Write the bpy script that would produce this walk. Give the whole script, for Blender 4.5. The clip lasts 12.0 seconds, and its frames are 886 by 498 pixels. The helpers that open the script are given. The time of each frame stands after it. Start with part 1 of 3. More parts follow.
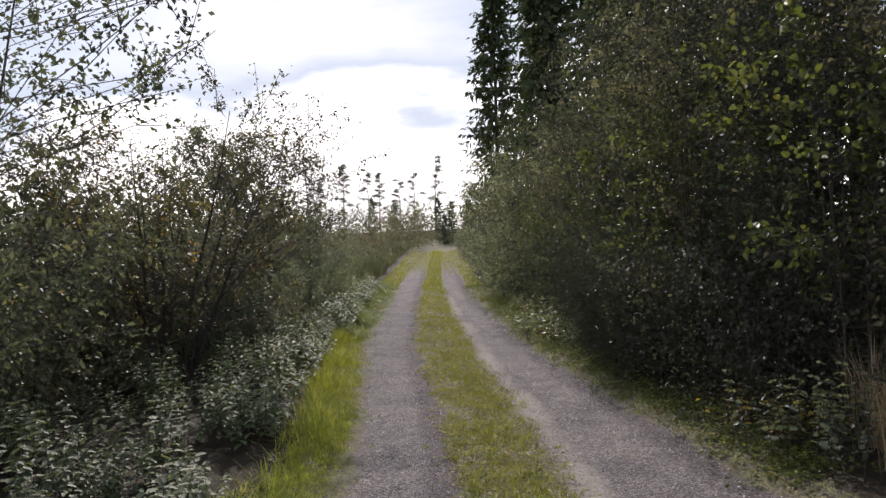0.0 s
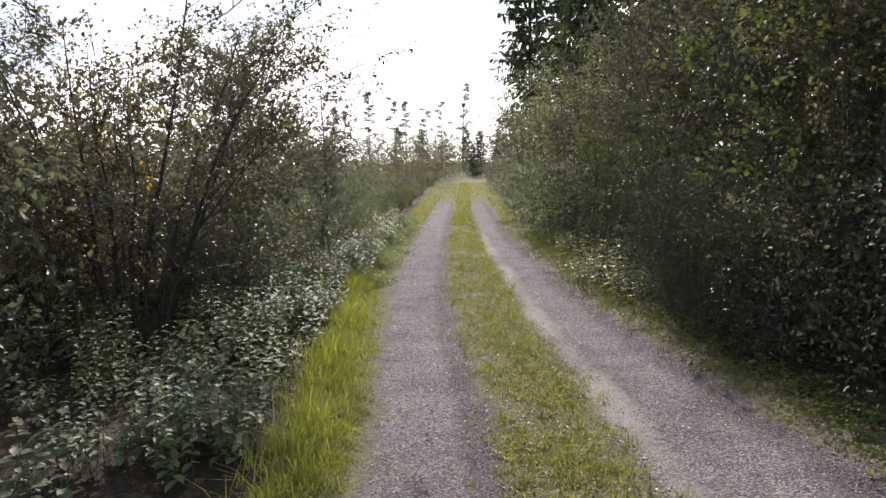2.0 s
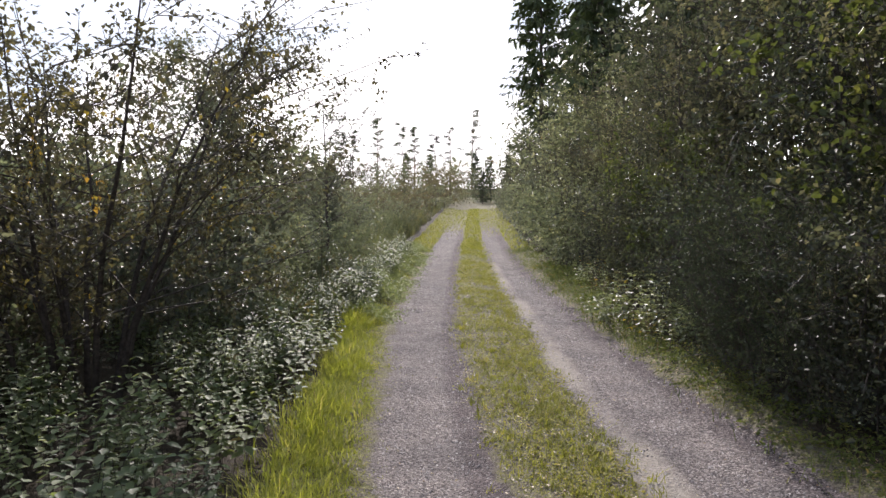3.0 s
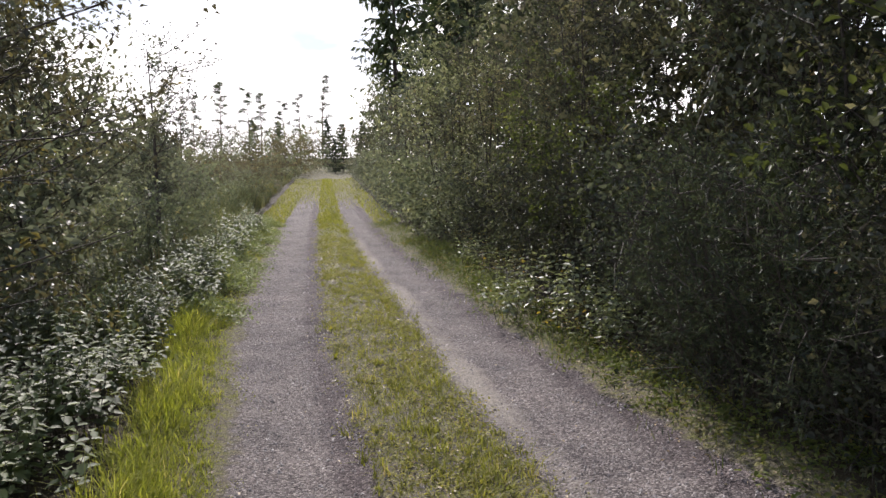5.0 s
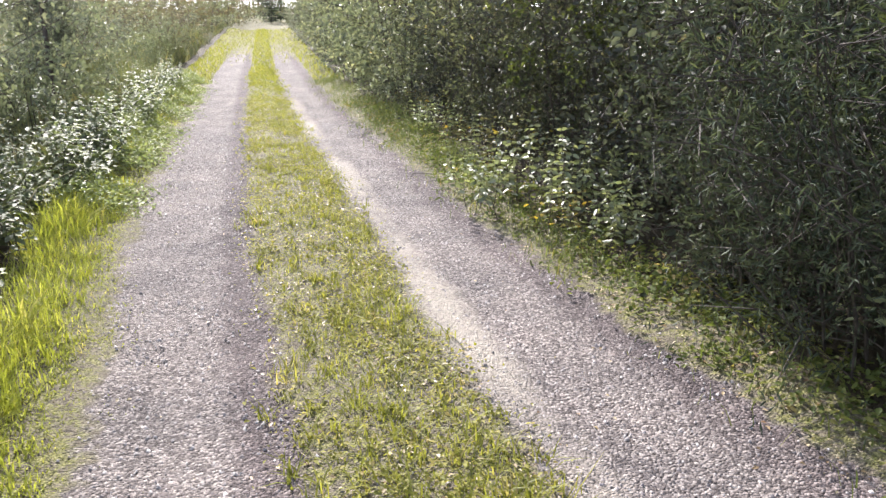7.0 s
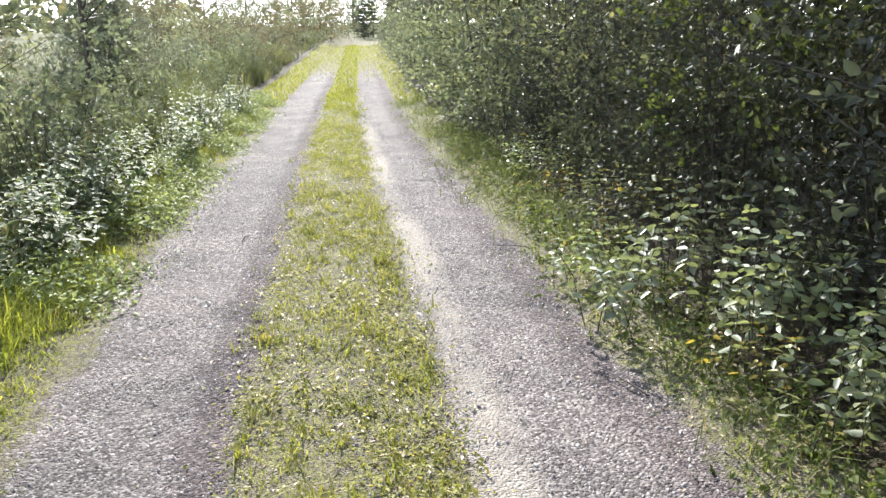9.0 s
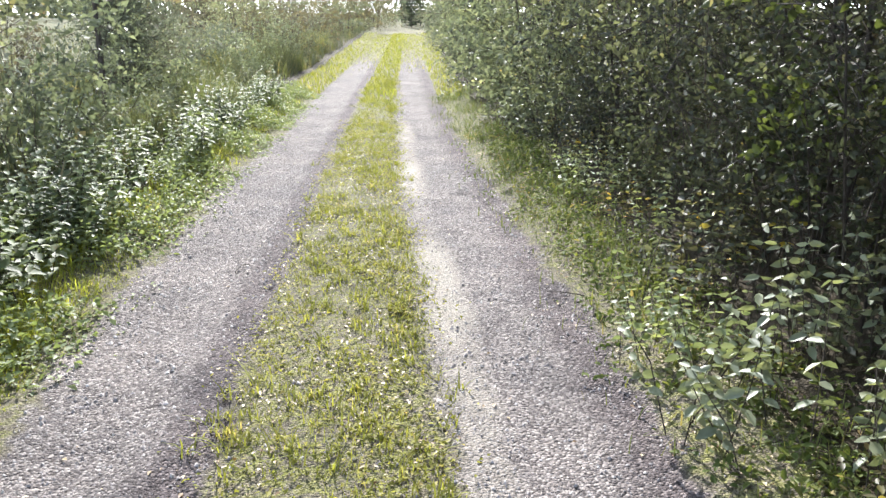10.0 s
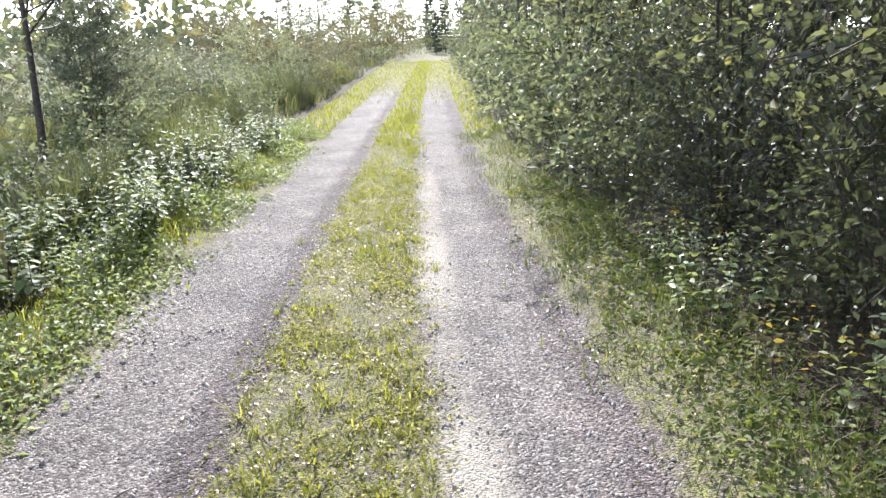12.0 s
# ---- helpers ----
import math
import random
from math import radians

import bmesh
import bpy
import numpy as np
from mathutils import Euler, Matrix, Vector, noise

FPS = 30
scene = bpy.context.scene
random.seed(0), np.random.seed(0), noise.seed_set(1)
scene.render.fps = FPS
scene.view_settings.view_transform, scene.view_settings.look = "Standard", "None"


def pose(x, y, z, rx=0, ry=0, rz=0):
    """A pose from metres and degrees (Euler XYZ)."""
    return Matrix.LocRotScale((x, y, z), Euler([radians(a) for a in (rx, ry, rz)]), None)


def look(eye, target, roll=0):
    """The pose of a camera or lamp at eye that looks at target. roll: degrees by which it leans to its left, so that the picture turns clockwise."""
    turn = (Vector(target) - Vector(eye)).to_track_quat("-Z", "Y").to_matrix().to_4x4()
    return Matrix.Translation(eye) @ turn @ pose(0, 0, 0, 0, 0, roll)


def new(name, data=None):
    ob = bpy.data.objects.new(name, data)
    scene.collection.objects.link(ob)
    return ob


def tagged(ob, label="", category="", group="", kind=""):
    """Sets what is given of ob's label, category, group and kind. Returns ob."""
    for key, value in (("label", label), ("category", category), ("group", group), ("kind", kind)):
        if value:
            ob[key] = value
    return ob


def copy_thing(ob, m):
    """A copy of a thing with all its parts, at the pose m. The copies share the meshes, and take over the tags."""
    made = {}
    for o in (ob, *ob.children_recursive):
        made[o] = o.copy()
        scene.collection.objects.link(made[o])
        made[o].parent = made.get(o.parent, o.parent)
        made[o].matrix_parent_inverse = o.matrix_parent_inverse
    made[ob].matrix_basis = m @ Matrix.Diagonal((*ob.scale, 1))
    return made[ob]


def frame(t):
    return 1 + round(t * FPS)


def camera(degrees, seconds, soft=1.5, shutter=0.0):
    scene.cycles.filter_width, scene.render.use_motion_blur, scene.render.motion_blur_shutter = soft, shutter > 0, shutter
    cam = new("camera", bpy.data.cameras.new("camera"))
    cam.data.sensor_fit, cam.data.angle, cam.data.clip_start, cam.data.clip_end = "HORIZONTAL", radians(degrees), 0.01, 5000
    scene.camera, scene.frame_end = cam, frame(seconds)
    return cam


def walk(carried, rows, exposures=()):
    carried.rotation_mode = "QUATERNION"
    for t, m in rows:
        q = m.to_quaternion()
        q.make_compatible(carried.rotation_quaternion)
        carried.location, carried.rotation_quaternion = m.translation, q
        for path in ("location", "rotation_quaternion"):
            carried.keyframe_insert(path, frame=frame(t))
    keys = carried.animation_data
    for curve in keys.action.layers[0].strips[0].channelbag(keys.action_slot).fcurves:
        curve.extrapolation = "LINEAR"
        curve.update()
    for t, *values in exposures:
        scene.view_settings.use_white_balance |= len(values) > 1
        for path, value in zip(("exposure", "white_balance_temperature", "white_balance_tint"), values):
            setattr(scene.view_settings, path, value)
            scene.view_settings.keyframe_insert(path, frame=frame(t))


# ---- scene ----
cam = camera(59.6, 12.0)
PATH = [
    (0.0, pose(0.000, 0.000, 1.605, 88.40, 2.29, -0.10)),
    (0.5, pose(-0.028, 0.622, 1.558, 86.13, 1.82, -0.16)),
    (1.0, pose(-0.065, 1.240, 1.561, 84.88, 1.01, 2.70)),
    (1.5, pose(-0.133, 1.894, 1.528, 83.53, 1.06, 0.75)),
    (2.0, pose(-0.177, 2.568, 1.489, 83.46, 1.70, 1.85)),
    (2.5, pose(-0.181, 3.209, 1.442, 84.31, 1.21, 2.51)),
    (4.5, pose(-0.494, 5.475, 1.459, 86.92, 0.95, -0.30)),
    (5.0, pose(-0.456, 5.999, 1.347, 82.97, 1.21, -8.53)),
    (5.5, pose(-0.362, 6.476, 1.290, 78.84, -0.16, -13.91)),
    (6.0, pose(-0.354, 6.908, 1.303, 76.11, -0.07, -13.49)),
    (6.5, pose(-0.350, 7.326, 1.272, 73.08, -0.46, -15.11)),
    (7.0, pose(-0.288, 7.821, 1.229, 72.46, 0.30, -12.49)),
    (9.0, pose(0.136, 10.111, 1.189, 73.50, 1.14, -5.76)),
    (9.5, pose(0.272, 10.719, 1.151, 72.56, 0.92, -5.38)),
    (10.0, pose(0.299, 11.301, 1.179, 72.79, 0.39, -2.23)),
    (10.5, pose(0.286, 11.930, 1.161, 72.39, 0.22, -2.05)),
    (11.0, pose(0.307, 12.558, 1.152, 73.03, 0.40, -1.82)),
    (11.5, pose(0.297, 13.178, 1.110, 74.68, 0.98, -1.93)),
    (12.0, pose(0.333, 13.805, 1.114, 74.64, 1.72, -0.45)),
]
walk(cam, PATH, [(0, -0.1, 6650, 18), (1, 0.08, 6650, 18), (2.5, 0.42, 6600, 18), (4.5, 0.1, 6600, 18), (5.0, 0.22, 6600, 18), (5.5, 0.75, 6600, 17), (6.5, 1.33, 6550, 16), (7.0, 1.45, 6550, 15), (9, 1.48, 6400, 9), (12, 1.55, 6250, 11)])

# ---- world and sun ----
SUN_AZ, SUN_EL = radians(8), radians(31)   # azimuth towards the left of straight ahead
world = bpy.data.worlds.new("world")
scene.world = world
world.use_nodes = True
wn, wl = world.node_tree.nodes, world.node_tree.links
wn.clear()
sky = wn.new("ShaderNodeTexSky")
sky.sky_type, sky.sun_disc = "NISHITA", False
sky.sun_elevation, sky.sun_rotation = SUN_EL, -SUN_AZ
sky_bg, cloud_bg = wn.new("ShaderNodeBackground"), wn.new("ShaderNodeBackground")
sky_bg.inputs[1].default_value = 0.15
coord, squash, split = wn.new("ShaderNodeTexCoord"), wn.new("ShaderNodeMapping"), wn.new("ShaderNodeSeparateXYZ")
squash.inputs["Scale"].default_value = (1.0, 1.0, 3.0)
squash.inputs["Location"].default_value = (0.3, 0.0, 0.0)
cloud, cover, shade = wn.new("ShaderNodeTexNoise"), wn.new("ShaderNodeValToRGB"), wn.new("ShaderNodeValToRGB")
cloud.inputs["Scale"].default_value, cloud.inputs["Detail"].default_value = 2.4, 5
height = wn.new("ShaderNodeMath")
height.operation, height.inputs[1].default_value = "MULTIPLY_ADD", 1.0
cover.color_ramp.elements[0].position, cover.color_ramp.elements[0].color = 0.70, (1, 1, 1, 1)
cover.color_ramp.elements[1].position, cover.color_ramp.elements[1].color = 0.95, (0.55, 0.55, 0.55, 1)
shade.color_ramp.elements[0].position, shade.color_ramp.elements[0].color = 0.62, (1.0, 1.0, 1.0, 1)
shade.color_ramp.elements[1].position, shade.color_ramp.elements[1].color = 0.72, (0.40, 0.47, 0.56, 1)
cloud_bg.inputs[1].default_value = 1.75
mix_sky, out_w = wn.new("ShaderNodeMixShader"), wn.new("ShaderNodeOutputWorld")
wl.new(coord.outputs["Generated"], squash.inputs[0])
wl.new(coord.outputs["Generated"], split.inputs[0])
wl.new(squash.outputs[0], cloud.inputs["Vector"])
wl.new(split.outputs[2], height.inputs[0])
wl.new(cloud.outputs[0], height.inputs[2])
wl.new(height.outputs[0], cover.inputs[0])
wl.new(height.outputs[0], shade.inputs[0])
wl.new(shade.outputs[0], cloud_bg.inputs[0])
wl.new(sky.outputs[0], sky_bg.inputs[0])
wl.new(cover.outputs[0], mix_sky.inputs[0])
wl.new(sky_bg.outputs[0], mix_sky.inputs[1])
wl.new(cloud_bg.outputs[0], mix_sky.inputs[2])
wl.new(mix_sky.outputs[0], out_w.inputs[0])

sun = new("sun", bpy.data.lights.new("sun", "SUN"))
sun.data.energy, sun.data.angle, sun.data.color = 5.0, radians(0.6), (1.0, 0.965, 0.91)
sun_from = Vector((-math.sin(SUN_AZ) * math.cos(SUN_EL), math.cos(SUN_AZ) * math.cos(SUN_EL), math.sin(SUN_EL)))
sun.matrix_world = look(sun_from * 100, (0, 0, 0))


# ---- materials ----
def material(name):
    m = bpy.data.materials.new(name)
    m.use_nodes = True
    nt = m.node_tree
    return m, nt.nodes, nt.links, nt.nodes["Principled BSDF"]


def ramp(nodes, stops):
    r = nodes.new("ShaderNodeValToRGB")
    e = r.color_ramp.elements
    while len(e) < len(stops):
        e.new(0.5)
    for el, (p, c) in zip(e, stops):
        el.position, el.color = p, (*c, 1)
    return r


def noise_node(nodes, links, vector, scale, detail=4, rough=0.55):
    n = nodes.new("ShaderNodeTexNoise")
    n.inputs["Scale"].default_value, n.inputs["Detail"].default_value, n.inputs["Roughness"].default_value = scale, detail, rough
    links.new(vector, n.inputs["Vector"])
    return n.outputs[0]


def leaf_material(name, stops, through_light=0.5, rough=0.42, gloss=0.5, glow=(1.28, 1.28, 0.72)):
    """Thin leaf: tint of each leaf from its own value, light passes through."""
    m, n, l, p = material(name)
    a = n.new("ShaderNodeAttribute")
    a.attribute_name = "tint"
    r = ramp(n, stops)
    g = n.new("ShaderNodeNewGeometry")
    fine = noise_node(n, l, g.outputs["Position"], 60, 2)
    v = n.new("ShaderNodeMath")
    v.operation = "MULTIPLY_ADD"
    v.inputs[1].default_value, v.inputs[2].default_value = 0.25, -0.12
    l.new(fine, v.inputs[0])
    add = n.new("ShaderNodeMath")
    l.new(a.outputs["Fac"], add.inputs[0])
    l.new(v.outputs[0], add.inputs[1])
    l.new(add.outputs[0], r.inputs[0])
    own = n.new("ShaderNodeObjectInfo")
    vary = ramp(n, [(0.0, (0.72, 0.74, 0.8)), (0.35, (0.95, 0.9, 0.85)), (0.7, (1.1, 1.12, 0.95)), (1.0, (1.45, 1.35, 1.05))])
    l.new(own.outputs["Random"], vary.inputs[0])
    body = n.new("ShaderNodeMix")
    body.data_type, body.blend_type = "RGBA", "MULTIPLY"
    body.inputs[0].default_value = 1.0
    l.new(r.outputs[0], body.inputs[6])
    l.new(vary.outputs[0], body.inputs[7])
    l.new(body.outputs[2], p.inputs["Base Color"])
    p.inputs["Roughness"].default_value = rough
    p.inputs["Specular IOR Level"].default_value = gloss
    t = n.new("ShaderNodeBsdfTranslucent")
    warm = n.new("ShaderNodeMix")
    warm.data_type, warm.blend_type = "RGBA", "MULTIPLY"
    warm.inputs[0].default_value = 1.0
    warm.inputs[7].default_value = (*glow, 1)
    l.new(body.outputs[2], warm.inputs[6])
    l.new(warm.outputs[2], t.inputs[0])
    mix = n.new("ShaderNodeMixShader")
    mix.inputs[0].default_value = through_light
    l.new(p.outputs[0], mix.inputs[1])
    l.new(t.outputs[0], mix.inputs[2])
    l.new(mix.outputs[0], n["Material Output"].inputs[0])
    return m


def bark_material(name, dark, light, scale=30):
    m, n, l, p = material(name)
    g = n.new("ShaderNodeNewGeometry")
    f = noise_node(n, l, g.outputs["Position"], scale, 5)
    r = ramp(n, [(0.35, dark), (0.65, light)])
    l.new(f, r.inputs[0])
    l.new(r.outputs[0], p.inputs["Base Color"])
    b = n.new("ShaderNodeBump")
    b.inputs["Strength"].default_value, b.inputs["Distance"].default_value = 0.6, 0.01
    l.new(f, b.inputs["Height"])
    l.new(b.outputs[0], p.inputs["Normal"])
    p.inputs["Roughness"].default_value = 0.85
    return m


COOL = (1.2, 1.2, 0.95)
HEDGE_LEAF = leaf_material("hedge_leaf", [(0.0, (0.040, 0.048, 0.034)), (0.45, (0.086, 0.098, 0.064)), (0.8, (0.145, 0.152, 0.088)), (1.0, (0.23, 0.19, 0.09))], 0.46, 0.58, 0.28, COOL)
DARK_LEAF = leaf_material("dark_glossy_leaf", [(0.0, (0.028, 0.033, 0.027)), (0.5, (0.056, 0.063, 0.048)), (0.85, (0.092, 0.095, 0.06)), (1.0, (0.16, 0.13, 0.07))], 0.22, 0.55, 0.3, COOL)
DARK_NEEDLE = leaf_material("dark_needle", [(0.0, (0.045, 0.060, 0.044)), (0.6, (0.090, 0.115, 0.074)), (1.0, (0.14, 0.16, 0.095))], 0.3, 0.65, 0.2)
SILVER_LEAF = leaf_material("grey_willow_leaf", [(0.0, (0.105, 0.122, 0.088)), (0.5, (0.185, 0.205, 0.145)), (0.85, (0.265, 0.270, 0.18)), (1.0, (0.33, 0.27, 0.15))], 0.48, 0.5, 0.35, COOL)
BRIGHT_LEAF = leaf_material("fresh_hazel_leaf", [(0.0, (0.055, 0.074, 0.028)), (0.6, (0.105, 0.128, 0.044)), (1.0, (0.185, 0.19, 0.065))], 0.45, 0.5, 0.4)
OLIVE_LEAF = leaf_material("olive_leaf", [(0.0, (0.075, 0.074, 0.054)), (0.5, (0.145, 0.138, 0.092)), (0.85, (0.215, 0.188, 0.11)), (1.0, (0.29, 0.20, 0.10))], 0.48, 0.56, 0.25, COOL)
YELLOW_LEAF = leaf_material("yellowing_leaf", [(0.0, (0.062, 0.062, 0.042)), (0.5, (0.118, 0.110, 0.062)), (0.70, (0.20, 0.175, 0.065)), (0.86, (0.38, 0.30, 0.05)), (1.0, (0.46, 0.28, 0.055))], 0.44, 0.5, 0.4, (1.25, 1.2, 0.85))
RUSSET_LEAF = leaf_material("russet_leaf", [(0.0, (0.085, 0.08, 0.055)), (0.5, (0.15, 0.13, 0.085)), (1.0, (0.24, 0.165, 0.10))], 0.42, 0.55, 0.3, COOL)
PALE_LEAF = leaf_material("pale_leaf", [(0.0, (0.13, 0.16, 0.105)), (0.5, (0.215, 0.25, 0.165)), (1.0, (0.33, 0.35, 0.21))], 0.34, 0.46, 0.45)
NETTLE_LEAF = leaf_material("nettle_leaf", [(0.0, (0.065, 0.090, 0.050)), (0.6, (0.140, 0.180, 0.100)), (0.95, (0.22, 0.26, 0.145)), (1.0, (0.25, 0.17, 0.09))], 0.40, 0.6, 0.42)
WEED_LEAF = leaf_material("verge_weed_leaf", [(0.0, (0.16, 0.20, 0.075)), (0.6, (0.28, 0.33, 0.15)), (1.0, (0.39, 0.42, 0.22))], 0.46, 0.55, 0.35)
NEEDLE = leaf_material("needle", [(0.0, (0.024, 0.039, 0.021)), (1.0, (0.068, 0.090, 0.045))], 0.15, 0.6, 0.3)
GRASS = leaf_material("grass_blade", [(0.0, (0.135, 0.155, 0.04)), (0.5, (0.26, 0.285, 0.060)), (0.85, (0.36, 0.355, 0.10)), (1.0, (0.46, 0.39, 0.21))], 0.5, 0.55, 0.25)
MOSSY = leaf_material("low_herb", [(0.0, (0.15, 0.17, 0.045)), (0.5, (0.29, 0.30, 0.075)), (0.85, (0.38, 0.35, 0.13)), (1.0, (0.45, 0.36, 0.20))], 0.45, 0.6, 0.15)
# Darker blade colours with the shade beside the hedge put into them.
SHADED_VERGE = leaf_material("shaded_verge_blade", [(0.0, (0.055, 0.078, 0.030)), (0.5, (0.108, 0.132, 0.048)), (0.85, (0.165, 0.168, 0.070)), (1.0, (0.25, 0.19, 0.11))], 0.42, 0.6, 0.15)
BROOM = leaf_material("broom_twig", [(0.0, (0.08, 0.095, 0.055)), (0.6, (0.15, 0.165, 0.095)), (1.0, (0.27, 0.24, 0.15))], 0.3, 0.6, 0.2)
LITTER = leaf_material("dead_leaf", [(0.0, (0.16, 0.09, 0.05)), (0.5, (0.32, 0.24, 0.14)), (1.0, (0.5, 0.44, 0.3))], 0.15, 0.5, 0.5)
BARK = bark_material("grey_brown_bark", (0.028, 0.022, 0.018), (0.075, 0.06, 0.05))
DARK_BARK = bark_material("dark_bark", (0.02, 0.016, 0.013), (0.06, 0.047, 0.038), 18)
PINE_BARK = bark_material("pine_bark", (0.06, 0.04, 0.03), (0.16, 0.10, 0.07), 12)


def ground_material():
    """Gravel in the wheel tracks, pale sand on their edge, mossy turf between, dark litter soil beyond."""
    m, n, l, p = material("track_ground")
    g = n.new("ShaderNodeNewGeometry")
    pos = g.outputs["Position"]

    def masked(name, jitter, lo=0.45, hi=0.55):
        a = n.new("ShaderNodeAttribute")
        a.attribute_name = name
        j = n.new("ShaderNodeMath")
        j.operation = "MULTIPLY_ADD"
        j.inputs[1].default_value, j.inputs[2].default_value = jitter, -jitter / 2
        l.new(noise_node(n, l, pos, 9, 6, 0.7), j.inputs[0])
        s = n.new("ShaderNodeMath")
        l.new(a.outputs["Fac"], s.inputs[0])
        l.new(j.outputs[0], s.inputs[1])
        r = ramp(n, [(lo, (0, 0, 0)), (hi, (1, 1, 1))])
        l.new(s.outputs[0], r.inputs[0])
        return r.outputs[0]

    def blend(f, a, b):
        x = n.new("ShaderNodeMix")
        x.data_type = "RGBA"
        l.new(f, x.inputs[0])
        l.new(a, x.inputs[6])
        l.new(b, x.inputs[7])
        return x.outputs[2]

    cell = n.new("ShaderNodeTexVoronoi")
    cell.inputs["Scale"].default_value = 88
    l.new(pos, cell.inputs["Vector"])
    tone = n.new("ShaderNodeSeparateColor")
    l.new(cell.outputs["Color"], tone.inputs[0])
    stone = ramp(n, [(0.0, (0.060, 0.053, 0.054)), (0.45, (0.135, 0.120, 0.121)), (0.8, (0.222, 0.201, 0.199)), (1.0, (0.36, 0.335, 0.325))])
    l.new(tone.outputs[0], stone.inputs[0])
    broad = ramp(n, [(0.3, (0.7, 0.68, 0.68)), (0.7, (1.15, 1.1, 1.05))])
    l.new(noise_node(n, l, pos, 1.6, 4), broad.inputs[0])
    gravel = n.new("ShaderNodeMix")
    gravel.data_type, gravel.blend_type = "RGBA", "MULTIPLY"
    gravel.inputs[0].default_value = 1
    l.new(stone.outputs[0], gravel.inputs[6])
    l.new(broad.outputs[0], gravel.inputs[7])
    loose = ramp(n, [(0.25, (1.12, 1.12, 1.10)), (0.7, (0.66, 0.62, 0.64))])
    l.new(masked("loose", 0.9, 0.0, 1.0), loose.inputs[0])
    rut = n.new("ShaderNodeMix")
    rut.data_type, rut.blend_type = "RGBA", "MULTIPLY"
    rut.inputs[0].default_value = 1
    l.new(gravel.outputs[2], rut.inputs[6])
    l.new(loose.outputs[0], rut.inputs[7])
    sand = ramp(n, [(0.3, (0.24, 0.21, 0.18)), (0.7, (0.40, 0.36, 0.31))])
    l.new(noise_node(n, l, pos, 40, 5), sand.inputs[0])
    moss = ramp(n, [(0.32, (0.08, 0.067, 0.052)), (0.47, (0.15, 0.13, 0.095)), (0.55, (0.155, 0.15, 0.06)), (0.72, (0.23, 0.215, 0.08))])
    l.new(noise_node(n, l, pos, 18, 8, 0.75), moss.inputs[0])
    turf = n.new("ShaderNodeMix")
    turf.data_type, turf.blend_type = "RGBA", "OVERLAY"
    turf.inputs[0].default_value = 0.6
    l.new(moss.outputs[0], turf.inputs[6])
    l.new(cell.outputs["Color"], turf.inputs[7])
    grey = n.new("ShaderNodeRGBToBW")
    l.new(cell.outputs["Color"], grey.inputs[0])
    l.new(grey.outputs[0], turf.inputs[7])
    soil = ramp(n, [(0.3, (0.025, 0.02, 0.014)), (0.7, (0.075, 0.058, 0.035))])
    l.new(noise_node(n, l, pos, 14, 6, 0.7), soil.inputs[0])
    heath = ramp(n, [(0.3, (0.05, 0.06, 0.025)), (0.7, (0.12, 0.11, 0.045))])
    l.new(noise_node(n, l, pos, 0.7, 6, 0.7), heath.inputs[0])
    c = blend(masked("open", 0.3), soil.outputs[0], heath.outputs[0])
    c = blend(masked("turf", 0.9), c, turf.outputs[2])
    c = blend(masked("gravel", 1.3, 0.42, 0.58), c, rut.outputs[2])
    c = blend(masked("sand", 0.8, 0.35, 0.85), c, sand.outputs[0])
    l.new(c, p.inputs["Base Color"])
    p.inputs["Roughness"].default_value = 0.9
    p.inputs["Specular IOR Level"].default_value = 0.18
    h = n.new("ShaderNodeMath")
    h.operation = "MULTIPLY_ADD"
    h.inputs[1].default_value = -0.9
    l.new(cell.outputs["Distance"], h.inputs[0])
    l.new(noise_node(n, l, pos, 30, 6, 0.7), h.inputs[2])
    b = n.new("ShaderNodeBump")
    b.inputs["Strength"].default_value, b.inputs["Distance"].default_value = 0.9, 0.015
    l.new(h.outputs[0], b.inputs["Height"])
    l.new(b.outputs[0], p.inputs["Normal"])
    return m


def stone_material():
    m, n, l, p = material("gravel_stone")
    a = n.new("ShaderNodeAttribute")
    a.attribute_name = "tint"
    r = ramp(n, [(0.0, (0.08, 0.07, 0.072)), (0.4, (0.17, 0.148, 0.15)), (0.75, (0.30, 0.27, 0.262)), (1.0, (0.52, 0.48, 0.46))])
    l.new(a.outputs["Fac"], r.inputs[0])
    g = n.new("ShaderNodeNewGeometry")
    x = n.new("ShaderNodeMix")
    x.data_type, x.blend_type = "RGBA", "OVERLAY"
    x.inputs[0].default_value = 0.6
    l.new(r.outputs[0], x.inputs[6])
    l.new(noise_node(n, l, g.outputs["Position"], 180, 3), x.inputs[7])
    l.new(x.outputs[2], p.inputs["Base Color"])
    p.inputs["Roughness"].default_value = 0.6
    return m


GROUND, STONE = ground_material(), stone_material()

# ---- the lie of the land and the line of the track ----
rng = np.random.default_rng(7)
PROFILE_Y = [-5, 3, 8, 13, 18, 23, 30, 40, 60, 120]
PROFILE_Z = [0.21, -0.13, -0.35, -0.47, -0.47, -0.52, -0.54, -0.52, -0.32, 0.30]
EDGE_Y = [-6, 0, 6.5, 9, 11.4, 13.5, 16, 18.5, 22, 28, 40, 60]
VERGE_L = [-0.9, -1.1, -1.25, -1.5, -1.75, -1.95, -2.15, -2.2, -2.3, -2.45, -2.55, -2.6]
TRACK_L = [-0.4, -0.58, -0.76, -0.95, -1.17, -1.38, -1.5, -1.58, -1.6, -1.7, -1.65, -1.6]
STRIP_L = [0.5, 0.25, 0.01, -0.14, -0.36, -0.5, -0.56, -0.62, -0.68, -0.76, -0.8, -0.85]
